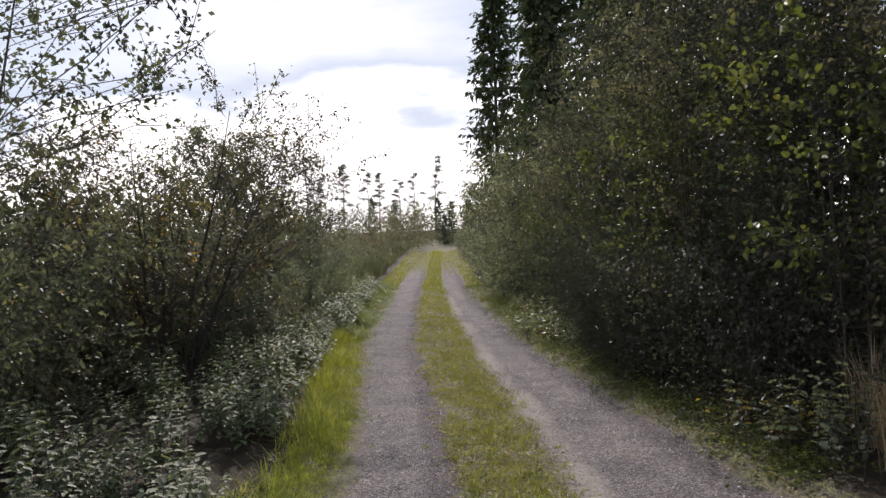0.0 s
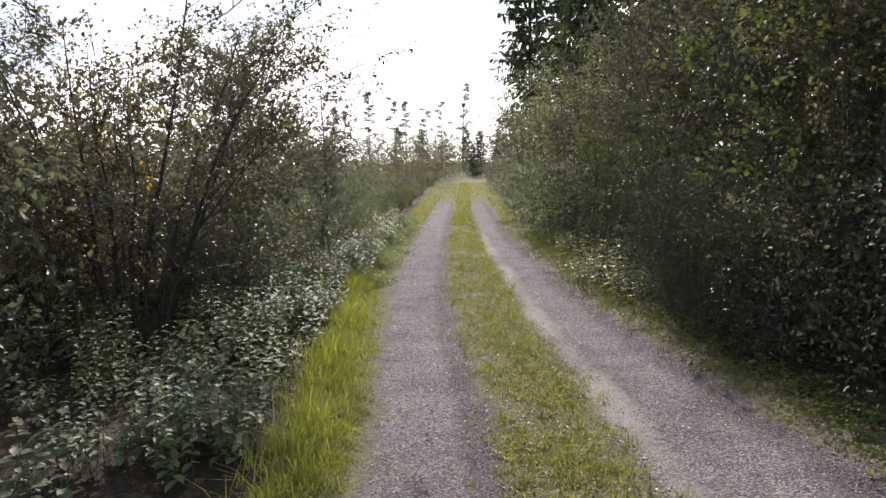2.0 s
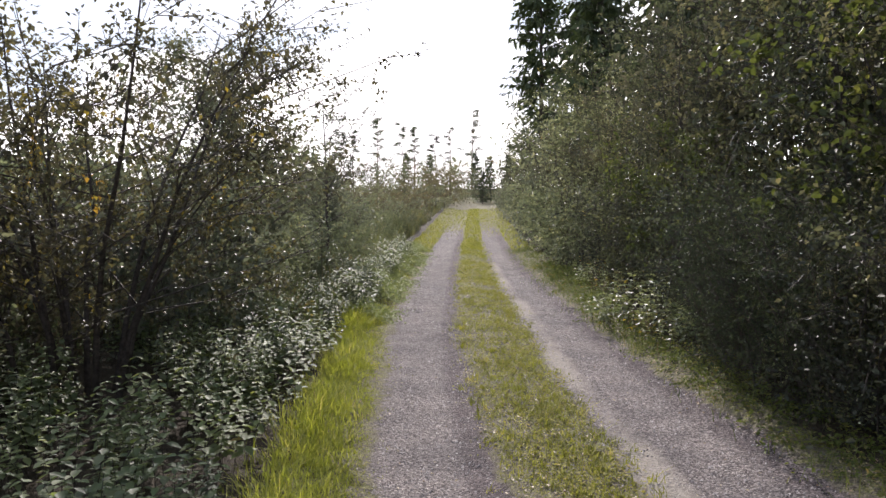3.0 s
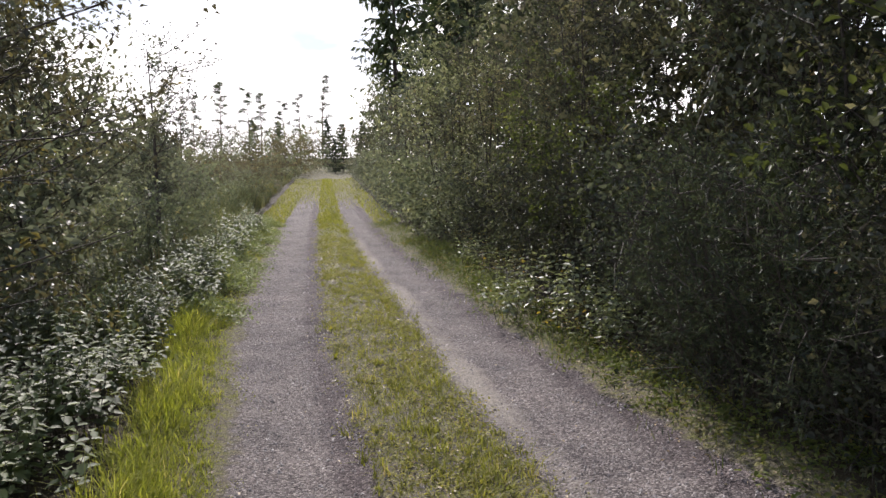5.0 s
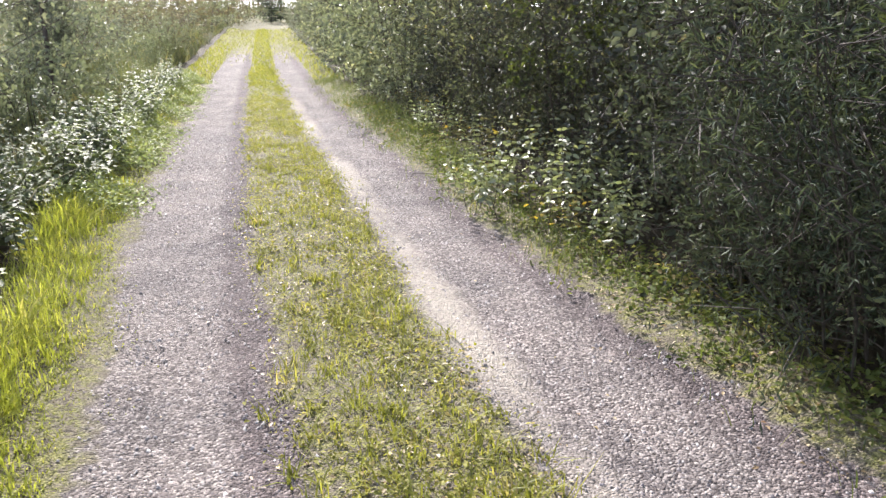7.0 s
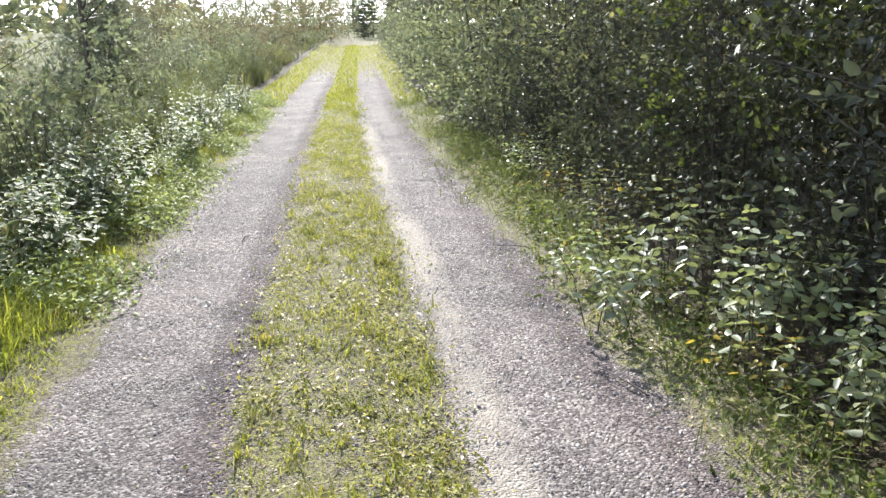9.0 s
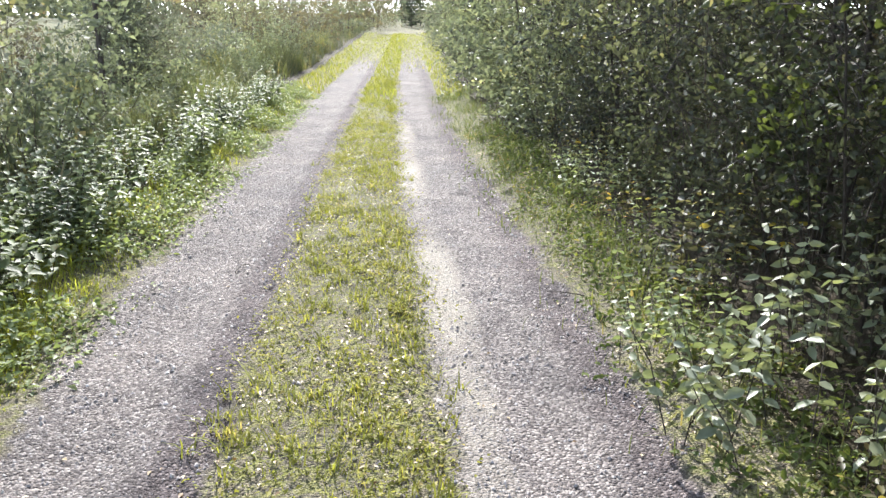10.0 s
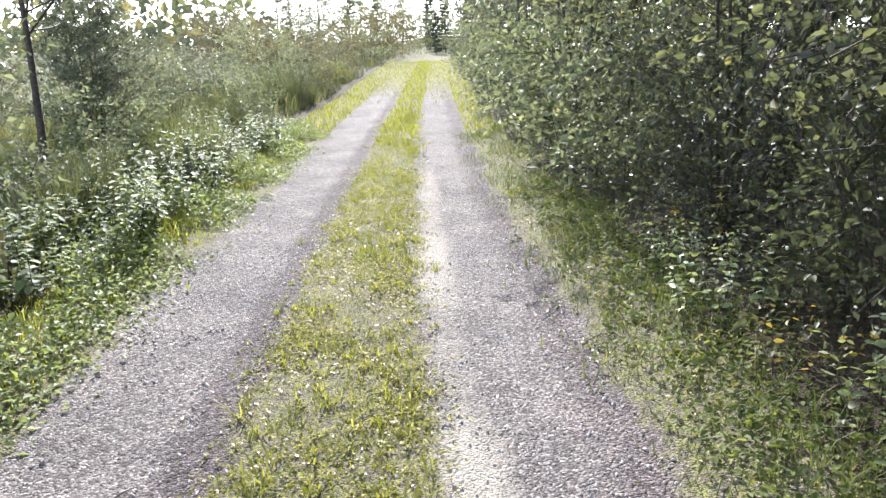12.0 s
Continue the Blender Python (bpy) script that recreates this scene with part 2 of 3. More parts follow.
STRIP_R = [1.15, 0.95, 0.8, 0.7, 0.5, 0.44, 0.32, 0.15, 0.06, -0.06, -0.1, -0.15]
TRACK_R = [2.5, 2.3, 2.0, 1.78, 1.55, 1.36, 1.2, 1.08, 0.92, 0.8, 0.7, 0.65]
VERGE_R = [2.9, 2.75, 2.4, 2.1, 1.95, 1.8, 1.75, 1.65, 1.55, 1.4, 1.4, 1.4]


def edge(table, y):
    return np.interp(y, EDGE_Y, table)


def land(x, y):
    """Height of the ground at x, y (arrays)."""
    x, y = np.asarray(x, float), np.asarray(y, float)
    z = np.interp(y, PROFILE_Y, PROFILE_Z)
    a, b, c, d = edge(TRACK_L, y), edge(STRIP_L, y), edge(STRIP_R, y), edge(TRACK_R, y)
    mid_l, mid_r = (a + b) / 2, (c + d) / 2
    z = z - 0.025 * np.exp(-((x - mid_l) / 0.3) ** 2) - 0.025 * np.exp(-((x - mid_r) / 0.33) ** 2)
    z = z + 0.03 * np.exp(-((x - (b + c) / 2) / 0.25) ** 2)
    off = np.maximum(np.maximum(a - x, x - d), 0)
    z = z + 0.06 * np.minimum(off / 0.5, 1) + 0.05 * np.minimum(off, 3) * (np.sin(x * 1.7 + y * 0.6) * 0.5 + 0.2 * np.sin(y * 1.9))
    z = z + 0.008 * np.sin(x * 9 + 2 * np.sin(y * 3)) * np.sin(y * 7 + 1.5 * np.sin(x * 5))
    far = np.clip((np.hypot(x, y) - 140) / 300, 0, 1)
    return z - 4 * far


def steps(stops):
    out = []
    for a, b, s in stops:
        out += list(np.arange(a, b, s))
    return np.array(out + [stops[-1][1]])


def add_ground():
    xs = steps([(-900, -60, 70), (-60, -12, 6), (-12, -3, 0.5), (-3, 3.2, 0.1), (3.2, 12, 0.5), (12, 60, 6), (60, 900, 70)])
    ys = steps([(-900, -60, 70), (-60, -6, 5), (-6, 3, 0.6), (3, 24, 0.14), (24, 65, 0.6), (65, 130, 4), (130, 1500, 80)])
    gx, gy = np.meshgrid(xs, ys)
    x, y = gx.ravel(), gy.ravel()
    z = land(x, y) + np.where(np.abs(x) < 3, rng.normal(0, 0.003, len(x)), 0)
    w, h = len(xs), len(ys)
    i = (np.arange(h - 1)[:, None] * w + np.arange(w - 1)[None]).ravel()
    me = bpy.data.meshes.new("ground")
    me.from_pydata(np.c_[x, y, z].tolist(), [], np.c_[i, i + 1, i + w + 1, i + w].tolist())
    a, b, c, d = edge(TRACK_L, y), edge(STRIP_L, y), edge(STRIP_R, y), edge(TRACK_R, y)
    wob = 0.03 * np.sin(y * 2.1 + 1.2 * np.sin(y * 0.9)) + 0.025 * np.sin(y * 5.3 + x)
    inside = np.maximum(np.minimum(x - a + wob, b - x - 0.7 * wob), np.minimum(x - c + 0.8 * wob, d - x + wob))
    fade = np.clip((47 - y) / 14, 0, 1)
    thin = np.clip((y + 8) / 4, 0, 1)
    values = {
        "gravel": np.clip(0.5 + inside / 0.34, 0.22, 1) * fade * thin,
        "sand": np.exp(-((x - c - 0.13) / 0.19) ** 2) * np.clip((26 - y) / 4, 0.4, 1.0) * (0.78 + 0.22 * np.sin(y * 1.7 + 0.6 * np.sin(y * 4.1))) * fade,
        "turf": np.clip(0.5 + np.minimum(x - edge(VERGE_L, y), edge(VERGE_R, y) - x) / 0.3, 0, 1),
        "loose": np.exp(-((x - b + 0.06) / 0.2) ** 2) + 0.7 * np.exp(-((x - d + 0.12) / 0.22) ** 2),
        "open": np.clip((-x - 3.2) / 1.0, 0, 1) * np.clip((y - 14) / 6, 0, 1) + np.clip((y - 62) / 5, 0, 1),
    }
    for name, v in values.items():
        me.attributes.new(name, "FLOAT", "POINT").data.foreach_set("value", v.astype(np.float32))
    me.polygons.foreach_set("use_smooth", np.ones(len(me.polygons), bool))
    me.materials.append(GROUND)
    tagged(new("ground", me), "gravel farm track with two wheel ruts, mossy middle and dark soil", "ground", kind="structure")


add_ground()


# ---- makers of plants ----
def shape(name, verts, faces, mat, tint=None, smooth=False):
    """A mesh of triangles or quads; tint: one value a vertex."""
    me = bpy.data.meshes.new(name)
    verts, faces = np.asarray(verts, np.float32), np.asarray(faces, np.int32)
    k = faces.shape[1]
    me.vertices.add(len(verts))
    me.vertices.foreach_set("co", verts.ravel())
    me.loops.add(faces.size)
    me.loops.foreach_set("vertex_index", faces.ravel())
    me.polygons.add(len(faces))
    me.polygons.foreach_set("loop_start", np.arange(0, faces.size, k, dtype=np.int32))
    me.update(calc_edges=True)
    if tint is not None:
        me.attributes.new("tint", "FLOAT", "POINT").data.foreach_set("value", np.asarray(tint, np.float32))
    if smooth:
        me.polygons.foreach_set("use_smooth", np.ones(len(faces), bool))
    me.materials.append(mat)
    return me


def unit(v):
    return v / np.maximum(np.linalg.norm(v, axis=1, keepdims=True), 1e-6)


def leaves(name, at, along, size, tint, mat, wide=0.5, up=0.6, fold=0.22, oval=False):
    """Folded pointed leaves at the points, along the directions."""
    n = len(at)
    along = unit(along)
    up_ish = rng.normal(0, 1, (n, 3)) * (1 - up) + np.array([0, 0, 1.0]) * up
    side = unit(np.cross(along, up_ish))
    top = np.cross(side, along)
    s = np.asarray(size)[:, None]
    base, tip = at, at + along * s - top * s * 0.12
    mid = at + along * s * 0.45
    if oval:
        lo, hi = at + along * s * 0.28, at + along * s * 0.66 - top * s * 0.04
        lift, a, b = top * s * fold * wide, side * s * wide * 0.46, side * s * wide * 0.42
        v = np.stack([base, lo + a + lift, hi + b + lift, tip, hi - b + lift, lo - a + lift], 1).reshape(-1, 3)
        i = np.arange(n)[:, None] * 6
        f = np.concatenate([i + [0, 1, 2], i + [0, 2, 3], i + [0, 3, 4], i + [0, 4, 5]])
        return shape(name, v, f, mat, np.repeat(tint, 6))
    v = np.stack([base, mid + side * s * wide / 2 + top * s * fold * wide, tip, mid - side * s * wide / 2 + top * s * fold * wide], 1).reshape(-1, 3)
    i = np.arange(n)[:, None] * 4
    f = np.concatenate([i + [0, 1, 2], i + [0, 2, 3]])
    return shape(name, v, f, mat, np.repeat(tint, 4))


def blades(name, at, lean, height, width, tint, mat):
    """Bent grass blades of two joints."""
    n = len(at)
    flat = unit(np.c_[-lean[:, 1], lean[:, 0], np.zeros(n)] + 1e-4)
    h, w = np.asarray(height)[:, None], np.asarray(width)[:, None]
    up = np.array([0, 0, 1.0])
    mid = at + up * h * 0.6 + lean * h * 0.35
    tip = at + up * h * 0.92 + lean * h
    v = np.stack([at - flat * w, at + flat * w, mid + flat * w * 0.8, mid - flat * w * 0.8, tip], 1).reshape(-1, 3)
    i = np.arange(n)[:, None] * 5
    f = np.concatenate([i + [0, 1, 2], i + [0, 2, 3], i + [3, 2, 4]])
    return shape(name, v, f, mat, np.repeat(tint, 5))


def tubes(name, lines, mat, sides=3):
    """Tapered branches: each line is (points, radii)."""
    verts, faces, k = [], [], 0
    ring = [(math.cos(2 * math.pi * j / sides), math.sin(2 * math.pi * j / sides)) for j in range(sides)]
    for pts, radii in lines:
        pts = np.asarray(pts, float)
        d = pts[-1] - pts[0]
        d /= max(np.linalg.norm(d), 1e-6)
        u = np.cross(d, (0.3, 0.9, 0.2) if abs(d[2]) > 0.7 else (0, 0, 1))
        u /= np.linalg.norm(u)
        w = np.cross(d, u)
        for p, r in zip(pts, radii):
            verts += [p + (u * c + w * s) * r for c, s in ring]
        for a in range(len(pts) - 1):
            for j in range(sides):
                q = k + a * sides
                faces.append((q + j, q + (j + 1) % sides, q + sides + (j + 1) % sides, q + sides + j))
        k += len(pts) * sides
    return shape(name, verts, faces, mat, smooth=True)


def thing(name, parts, label, category, group=""):
    """An Empty with its parts; parts: (name, mesh, kind)."""
    root = tagged(new(name), label, category, group)
    for part, me, kind in parts:
        ob = new(part, me)
        ob.parent = root
        if kind:
            tagged(ob, kind=kind)
    return root


def bushy(name, label, category, group, h, r, stems=6, branches=12, twigs=6, per=12, leaf=0.06, low=0.12, cone=False,
          mat=HEDGE_LEAF, bark=BARK, lean=0.35, bias=0.4, trunk=0.03, spread=0.3, droop=0.0, inner=1, skirt=0, oval=False, wide=0.6, flat=0.5):
    """A many-stemmed shrub or small tree: stems, side branches, twigs and leaves."""
    lines, a_pts, b_pts, tones = [], [], [], []
    for s in range(stems):
        ang = 2 * math.pi * (s + rng.uniform(-0.3, 0.3)) / stems
        out = np.array([math.cos(ang), math.sin(ang), 0])
        top = h * rng.uniform(0.72, 1.0)
        reach = r * lean * rng.uniform(0.3, 1.2)
        base = out * spread * rng.uniform(0.1, 1) * r
        us = np.linspace(0, 1, 6)
        wob = rng.normal(0, 0.04 * h / 3, (6, 3)) * us[:, None]
        pts = base + out * reach * (us[:, None] ** 1.3) + np.array([0, 0, 1]) * top * us[:, None] + wob
        pts[0, 2] = -0.08
        lines.append((pts, trunk * (1 - 0.85 * us)))
        for b in range(branches):
            u = low + (1 - low) * (b + rng.uniform(0, 1)) / branches
            p0 = np.array([np.interp(u, us, pts[:, c]) for c in range(3)])
            g = ang + rng.normal(0, 1.1)
            prof = 1.1 * (1 - u) ** 0.5 + 0.1 if cone else 0.35 + 0.65 * math.sin(math.pi * min(0.15 + 0.75 * u, 1))
            length = r * prof * rng.uniform(0.45, 1.22)
            tone = rng.normal(0, 0.13)
            d = np.array([math.cos(g), math.sin(g), rng.uniform(0.1, 0.8) - droop])
            p1 = p0 + d * length * 0.5 + rng.normal(0, 0.05, 3)
            p2 = p0 + d * length + np.array([0, 0, -droop * length * 0.4]) + rng.normal(0, 0.08, 3)
            p2[2] = max(p2[2], 0.12)
            lines.append(((p0, p1, p2), (trunk * 0.35 * (1.1 - u), trunk * 0.2, 0.003)))
            for t in range(twigs):
                v = rng.uniform(0.15, 1)
                q = p0 + (p1 - p0) * 2 * v if v < 0.5 else p1 + (p2 - p1) * (2 * v - 1)
                e = q + (d * 0.5 + rng.normal(0, 0.6, 3) + np.array([0, 0, 0.15 - droop])) * rng.uniform(0.2, 0.42) * min(1.0, r)
                e[2] = max(e[2], 0.06)
                a_pts.append(q)
                b_pts.append(e)
                tones.append(tone)
                if t % 3 == 0:
                    lines.append(((q, e), (0.005, 0.002)))
    for q in range(skirt):
        g, e = rng.uniform(0, 2 * math.pi), rng.uniform(0.35, 1.0)
        p = np.array([math.cos(g), math.sin(g), 0]) * r * e + np.array([0, 0, rng.uniform(0.05, 1.2)])
        a_pts.append(p)
        b_pts.append(p + np.array([math.cos(g), math.sin(g), 0]) * 0.25 + rng.normal(0, 0.15, 3))
        # Shade at the shrub's foot as tone: skirt leaves are darker.
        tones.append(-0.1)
    a, b = np.array(a_pts), np.array(b_pts)
    k = np.repeat(np.arange(len(a)), per)
    w = rng.uniform(0.1, 1.1, len(k))[:, None]
    at = a[k] + (b - a)[k] * w + rng.normal(0, 0.03, (len(k), 3))
    along = unit((b - a)[k]) + rng.normal(0, 0.8, (len(k), 3)) + np.array([0, 0, -0.25])
    tint = np.clip((rng.beta(2, 3, len(a)) * 0.75 + np.array(tones))[k] + rng.normal(0, 0.12, len(k)) + 0.1 * (bias - 0.4), 0, 1)
    size = leaf * rng.uniform(0.6, 1.25, len(k))
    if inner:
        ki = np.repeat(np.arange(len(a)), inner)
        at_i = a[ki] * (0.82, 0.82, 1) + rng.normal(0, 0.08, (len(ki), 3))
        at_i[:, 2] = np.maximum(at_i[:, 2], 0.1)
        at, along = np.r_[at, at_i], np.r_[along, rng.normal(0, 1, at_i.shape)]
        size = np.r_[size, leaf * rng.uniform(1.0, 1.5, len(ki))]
        # Filler leaves get only dark tints, which paints the shade inside the crown.
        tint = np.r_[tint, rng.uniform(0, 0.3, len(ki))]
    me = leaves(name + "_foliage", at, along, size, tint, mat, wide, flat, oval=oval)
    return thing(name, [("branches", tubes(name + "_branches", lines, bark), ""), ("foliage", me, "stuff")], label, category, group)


def conifer(name, label, h, r, levels, mat=NEEDLE, low=0.08, group="", sprays=13, bark=DARK_BARK):
    """A spruce: straight trunk, drooping whorls with hanging needle sprays."""
    us = np.linspace(0, 1, 7)
    lines = [(np.c_[rng.normal(0, 0.03, 7), rng.normal(0, 0.03, 7), us * h], 0.011 * h * (1.03 - us))]
    at, along, size = [], [], []
    for i in range(levels):
        u = low + (1 - low) * (i + 0.5) / levels
        reach = r * (1 - u) ** 0.6 + 0.12
        for b in range(7):
            g = rng.uniform(0, 2 * math.pi)
            d = np.array([math.cos(g), math.sin(g), -0.28 + 0.5 * u])
            p0 = np.array([0, 0, u * h])
            ln = reach * rng.uniform(0.6, 1.12)
            p1, p2 = p0 + d * ln * 0.6, p0 + d * ln + np.array([0, 0, 0.10 * ln])
            lines.append(((p0, p1, p2), (0.02 + 0.02 * (1 - u), 0.015, 0.004)))
            for s in range(sprays):
                v = (s + rng.uniform(0, 1)) / sprays
                q = p0 + (p2 - p0) * (0.15 + 0.85 * v)
                at.append(q)
                along.append(d * 0.5 + rng.normal(0, 0.55, 3) + np.array([0, 0, -0.6]))
                size.append(0.06 * r * rng.uniform(2.2, 5.5) * (1.05 - 0.5 * v))
    at, along = np.array(at), np.array(along)
    me = leaves(name + "_needles", at, along, np.array(size), rng.uniform(0, 1, len(at)), mat, 0.36, 0.4)
    return thing(name, [("trunk", tubes(name + "_trunk", lines, bark, 4), ""), ("foliage", me, "stuff")], label, "tree", group)


def pine(name, label, h, crowns, group=""):
    """A lone thin pine: bare trunk, a few level limbs with clumps of needles near the top."""
    us = np.linspace(0, 1, 8)
    sway = np.cumsum(rng.normal(0, 0.10, (8, 2)), 0) * us[:, None]
    trunk = np.c_[sway, us * h]
    lines = [(trunk, 0.15 * (1.08 - us))]
    at = []
    for c in range(crowns):
        u = 1 - 0.6 * (c / crowns) ** 1.1
        p0 = np.array([np.interp(u, us, trunk[:, k]) for k in range(3)])
        g = rng.uniform(0, 2 * math.pi)
        ln = rng.uniform(0.7, 2.2) * (0.6 + 0.8 * (1 - u))
        p1 = p0 + np.array([math.cos(g) * ln, math.sin(g) * ln, rng.uniform(0.0, 0.5)])
        lines.append(((p0, (p0 + p1) / 2 + (0, 0, 0.1), p1), (0.07, 0.05, 0.025)))
        for q in range(5):
            w = rng.uniform(0.35, 1.1)
            at.append(p0 + (p1 - p0) * w + rng.normal(0, 0.16, 3) + rng.normal(0, 0.10, (40, 3)) * (2.4, 2.4, 0.8))
    at = np.concatenate(at)
    me = leaves(name + "_needles", at, rng.normal(0, 1, at.shape) + (0, 0, 0.3), rng.uniform(0.14, 0.28, len(at)), rng.uniform(0, 1, len(at)), NEEDLE, 0.28, 0.3)
    return thing(name, [("trunk", tubes(name + "_trunk", lines, PINE_BARK, 5), ""), ("foliage", me, "stuff")], label, "tree", group)


def on_land(x, y, turn=0.0, size=1.0, sink=0.0, tall=1.0):
    return pose(x, y, float(land(x, y)) - sink, 0, 0, turn) @ Matrix.Diagonal((size, size, size * tall, 1))


def put(ob, m):
    ob.matrix_basis = m


def copies(makers, places):
    """makers: first things of a kind; places: poses. The first few places take the things themselves."""
    for i, m in enumerate(places):
        ob = makers[i % len(makers)]
        if i < len(makers):
            put(ob, m)
        else:
            made = copy_thing(ob, Matrix())
            made.matrix_basis = m


# ---- hedge of young trees along the shaded side ----
HL = "dense dark green deciduous shrub with small glossy leaves beside the track"
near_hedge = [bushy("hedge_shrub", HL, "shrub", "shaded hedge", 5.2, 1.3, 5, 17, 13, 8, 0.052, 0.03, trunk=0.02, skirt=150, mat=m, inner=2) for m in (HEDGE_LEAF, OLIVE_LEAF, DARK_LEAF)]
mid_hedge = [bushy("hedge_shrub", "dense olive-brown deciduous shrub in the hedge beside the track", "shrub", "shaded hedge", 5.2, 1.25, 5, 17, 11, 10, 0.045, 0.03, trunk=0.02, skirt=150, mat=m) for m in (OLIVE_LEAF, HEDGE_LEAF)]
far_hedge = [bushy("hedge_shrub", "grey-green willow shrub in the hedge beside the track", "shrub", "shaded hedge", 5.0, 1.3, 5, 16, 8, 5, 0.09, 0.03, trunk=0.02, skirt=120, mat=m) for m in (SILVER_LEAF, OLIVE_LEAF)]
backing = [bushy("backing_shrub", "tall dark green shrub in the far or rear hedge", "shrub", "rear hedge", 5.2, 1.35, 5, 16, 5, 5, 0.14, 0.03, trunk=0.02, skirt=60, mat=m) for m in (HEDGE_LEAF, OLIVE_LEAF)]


def beside(rows):
    """Poses along the shaded verge from (y, offset, size)."""
    return [on_land(edge(VERGE_R, y) + off, y, rng.uniform(0, 360), s, 0.0, rng.uniform(0.85, 1.15)) for y, off, s in rows]


copies(near_hedge, beside([(3.6, 1.3, 1.0), (5.4, 1.9, 1.1), (6.9, 1.3, 0.9), (8.3, 1.8, 1.1), (9.6, 1.2, 0.9), (11.0, 1.5, 1.05), (12.6, 2.1, 1.1)]))
copies(mid_hedge, beside([(14.2, 2.3, 1.0), (16.0, 1.35, 1.1), (17.7, 2.0, 0.9), (19.6, 1.0, 1.05), (21.4, 1.8, 0.85)]))
copies(far_hedge, beside([(23.4, 0.9, 1.1), (26.4, 1.2, 0.8), (29.5, 0.85, 1.0), (33.0, 1.2, 0.85), (37.0, 0.9, 0.95), (42.0, 1.1, 0.8), (47.5, 0.9, 0.85), (54.0, 0.8, 0.75)]))

LL = "low dense dark green shrub leaning over the verge"
low = [bushy("low_shrub", LL, "shrub", "hedge foot shrubs", 1.7, 0.85, 7, 9, 6, 5, 0.048, 0.02, trunk=0.01, lean=0.8, skirt=60, mat=m, oval=True) for m in (DARK_LEAF, HEDGE_LEAF)]
copies(low, [on_land(edge(VERGE_R, y) + o, y, rng.uniform(0, 360), s) for y, o, s in
             [(7.0, 0.6, 0.9), (8.0, 0.7, 1.0), (9.2, 0.45, 0.85), (12.0, 0.75, 1.1), (13.4, 0.95, 1.0), (14.6, 1.15, 0.9), (15.8, 1.0, 1.0), (17.4, 0.9, 1.0), (19.2, 0.75, 0.95)]])
needle_bush = bushy("dark_broom_bush", "dark green broom bush with fine needle-like twigs at the hedge foot", "shrub", "dark broom bushes", 1.75, 0.8, 9, 9, 8, 11, 0.052, 0.04, trunk=0.012, lean=0.7, skirt=90, mat=DARK_NEEDLE, wide=0.15)
copies([needle_bush], [on_land(edge(VERGE_R, y) + o, y, rng.uniform(0, 360), s) for y, o, s in [(9.7, 0.45, 0.85), (10.5, 0.3, 1.0), (11.2, 0.35, 0.9), (10.9, 0.9, 1.2)]])
hazel = bushy("hazel_sapling", "young hazel with fresh backlit yellow-green leaves in the hedge", "shrub", "hazels in the hedge", 2.7, 0.8, 3, 11, 8, 10, 0.048, 0.3, trunk=0.012, mat=BRIGHT_LEAF, lean=0.5, inner=0, oval=True, wide=0.75)
put(hazel, on_land(2.45, 14.7, 40))
for x, y, z in [(3.05, 9.4, 1.4), (3.3, 6.0, 1.35)]:
    copy_thing(hazel, Matrix()).matrix_basis = on_land(x, y, rng.uniform(0, 360), z)
far_low = bushy("low_shrub", LL, "shrub", "hedge foot shrubs", 1.7, 0.85, 6, 8, 5, 5, 0.085, 0.02, trunk=0.01, lean=0.8, skirt=60, mat=SILVER_LEAF)
copies([far_low], [on_land(edge(VERGE_R, y) + o, y, rng.uniform(0, 360), s) for y, o, s in
             [(21.5, 0.6, 1.0), (24, 0.5, 1.0), (27, 0.5, 0.9), (31, 0.5, 1.1), (35, 0.5, 1.1), (40, 0.5, 1.1), (45, 0.4, 1.1), (51, 0.3, 1.1)]])
# second row that closes the hedge
copies_back = []
for y, off in ((3.2, 3.4), (5, 3.0), (6.6, 3.5), (8.2, 2.9), (10, 3.1), (12, 3.4), (14.5, 3.0), (17, 3.4), (19.5, 3.0), (22.5, 3.2), (26, 3.0), (32, 3.0)):
    copies_back.append(on_land(edge(VERGE_R, y) + off, y, rng.uniform(0, 360), 1.15))
for y, turn in ((11.0, 40), (13.2, 170), (15.6, 290)):
    copies_back.append(on_land(edge(VERGE_R, y) + 2.7, y, turn, 1.1))
# The shrub at y 1.5 is never in view; added to block light.
copies(backing, beside([(1.5, 1.5, 1.05)]) + copies_back)

# spruces behind the hedge
spruces = [conifer("spruce", "tall dark green spruce with drooping branches behind the hedge", 27, 3.9, 42, group="spruces behind the hedge") for _ in range(2)]
copies(spruces, [on_land(x, y, rng.uniform(0, 360), s) for x, y, s in
                 [(5.0, 66, 0.95), (7.6, 57, 1.0), (6.9, 48, 0.9), (9.3, 42, 1.0), (7.9, 33, 0.95), (8.5, 20, 1.0)]])

tall = conifer("tall_spruce", "tall spruce with a bare lower trunk behind the hedge", 22, 2.7, 30, low=0.27, group="tall spruces", sprays=11)
copies([tall], [on_land(x, y, rng.uniform(0, 360), s) for x, y, s in [(6.4, 24.5, 1.0), (7.3, 20.5, 0.95), (6.6, 17.0, 0.9), (7.4, 13.5, 1.0), (7.3, 28.5, 1.05), (8.2, 9.5, 0.95)]])

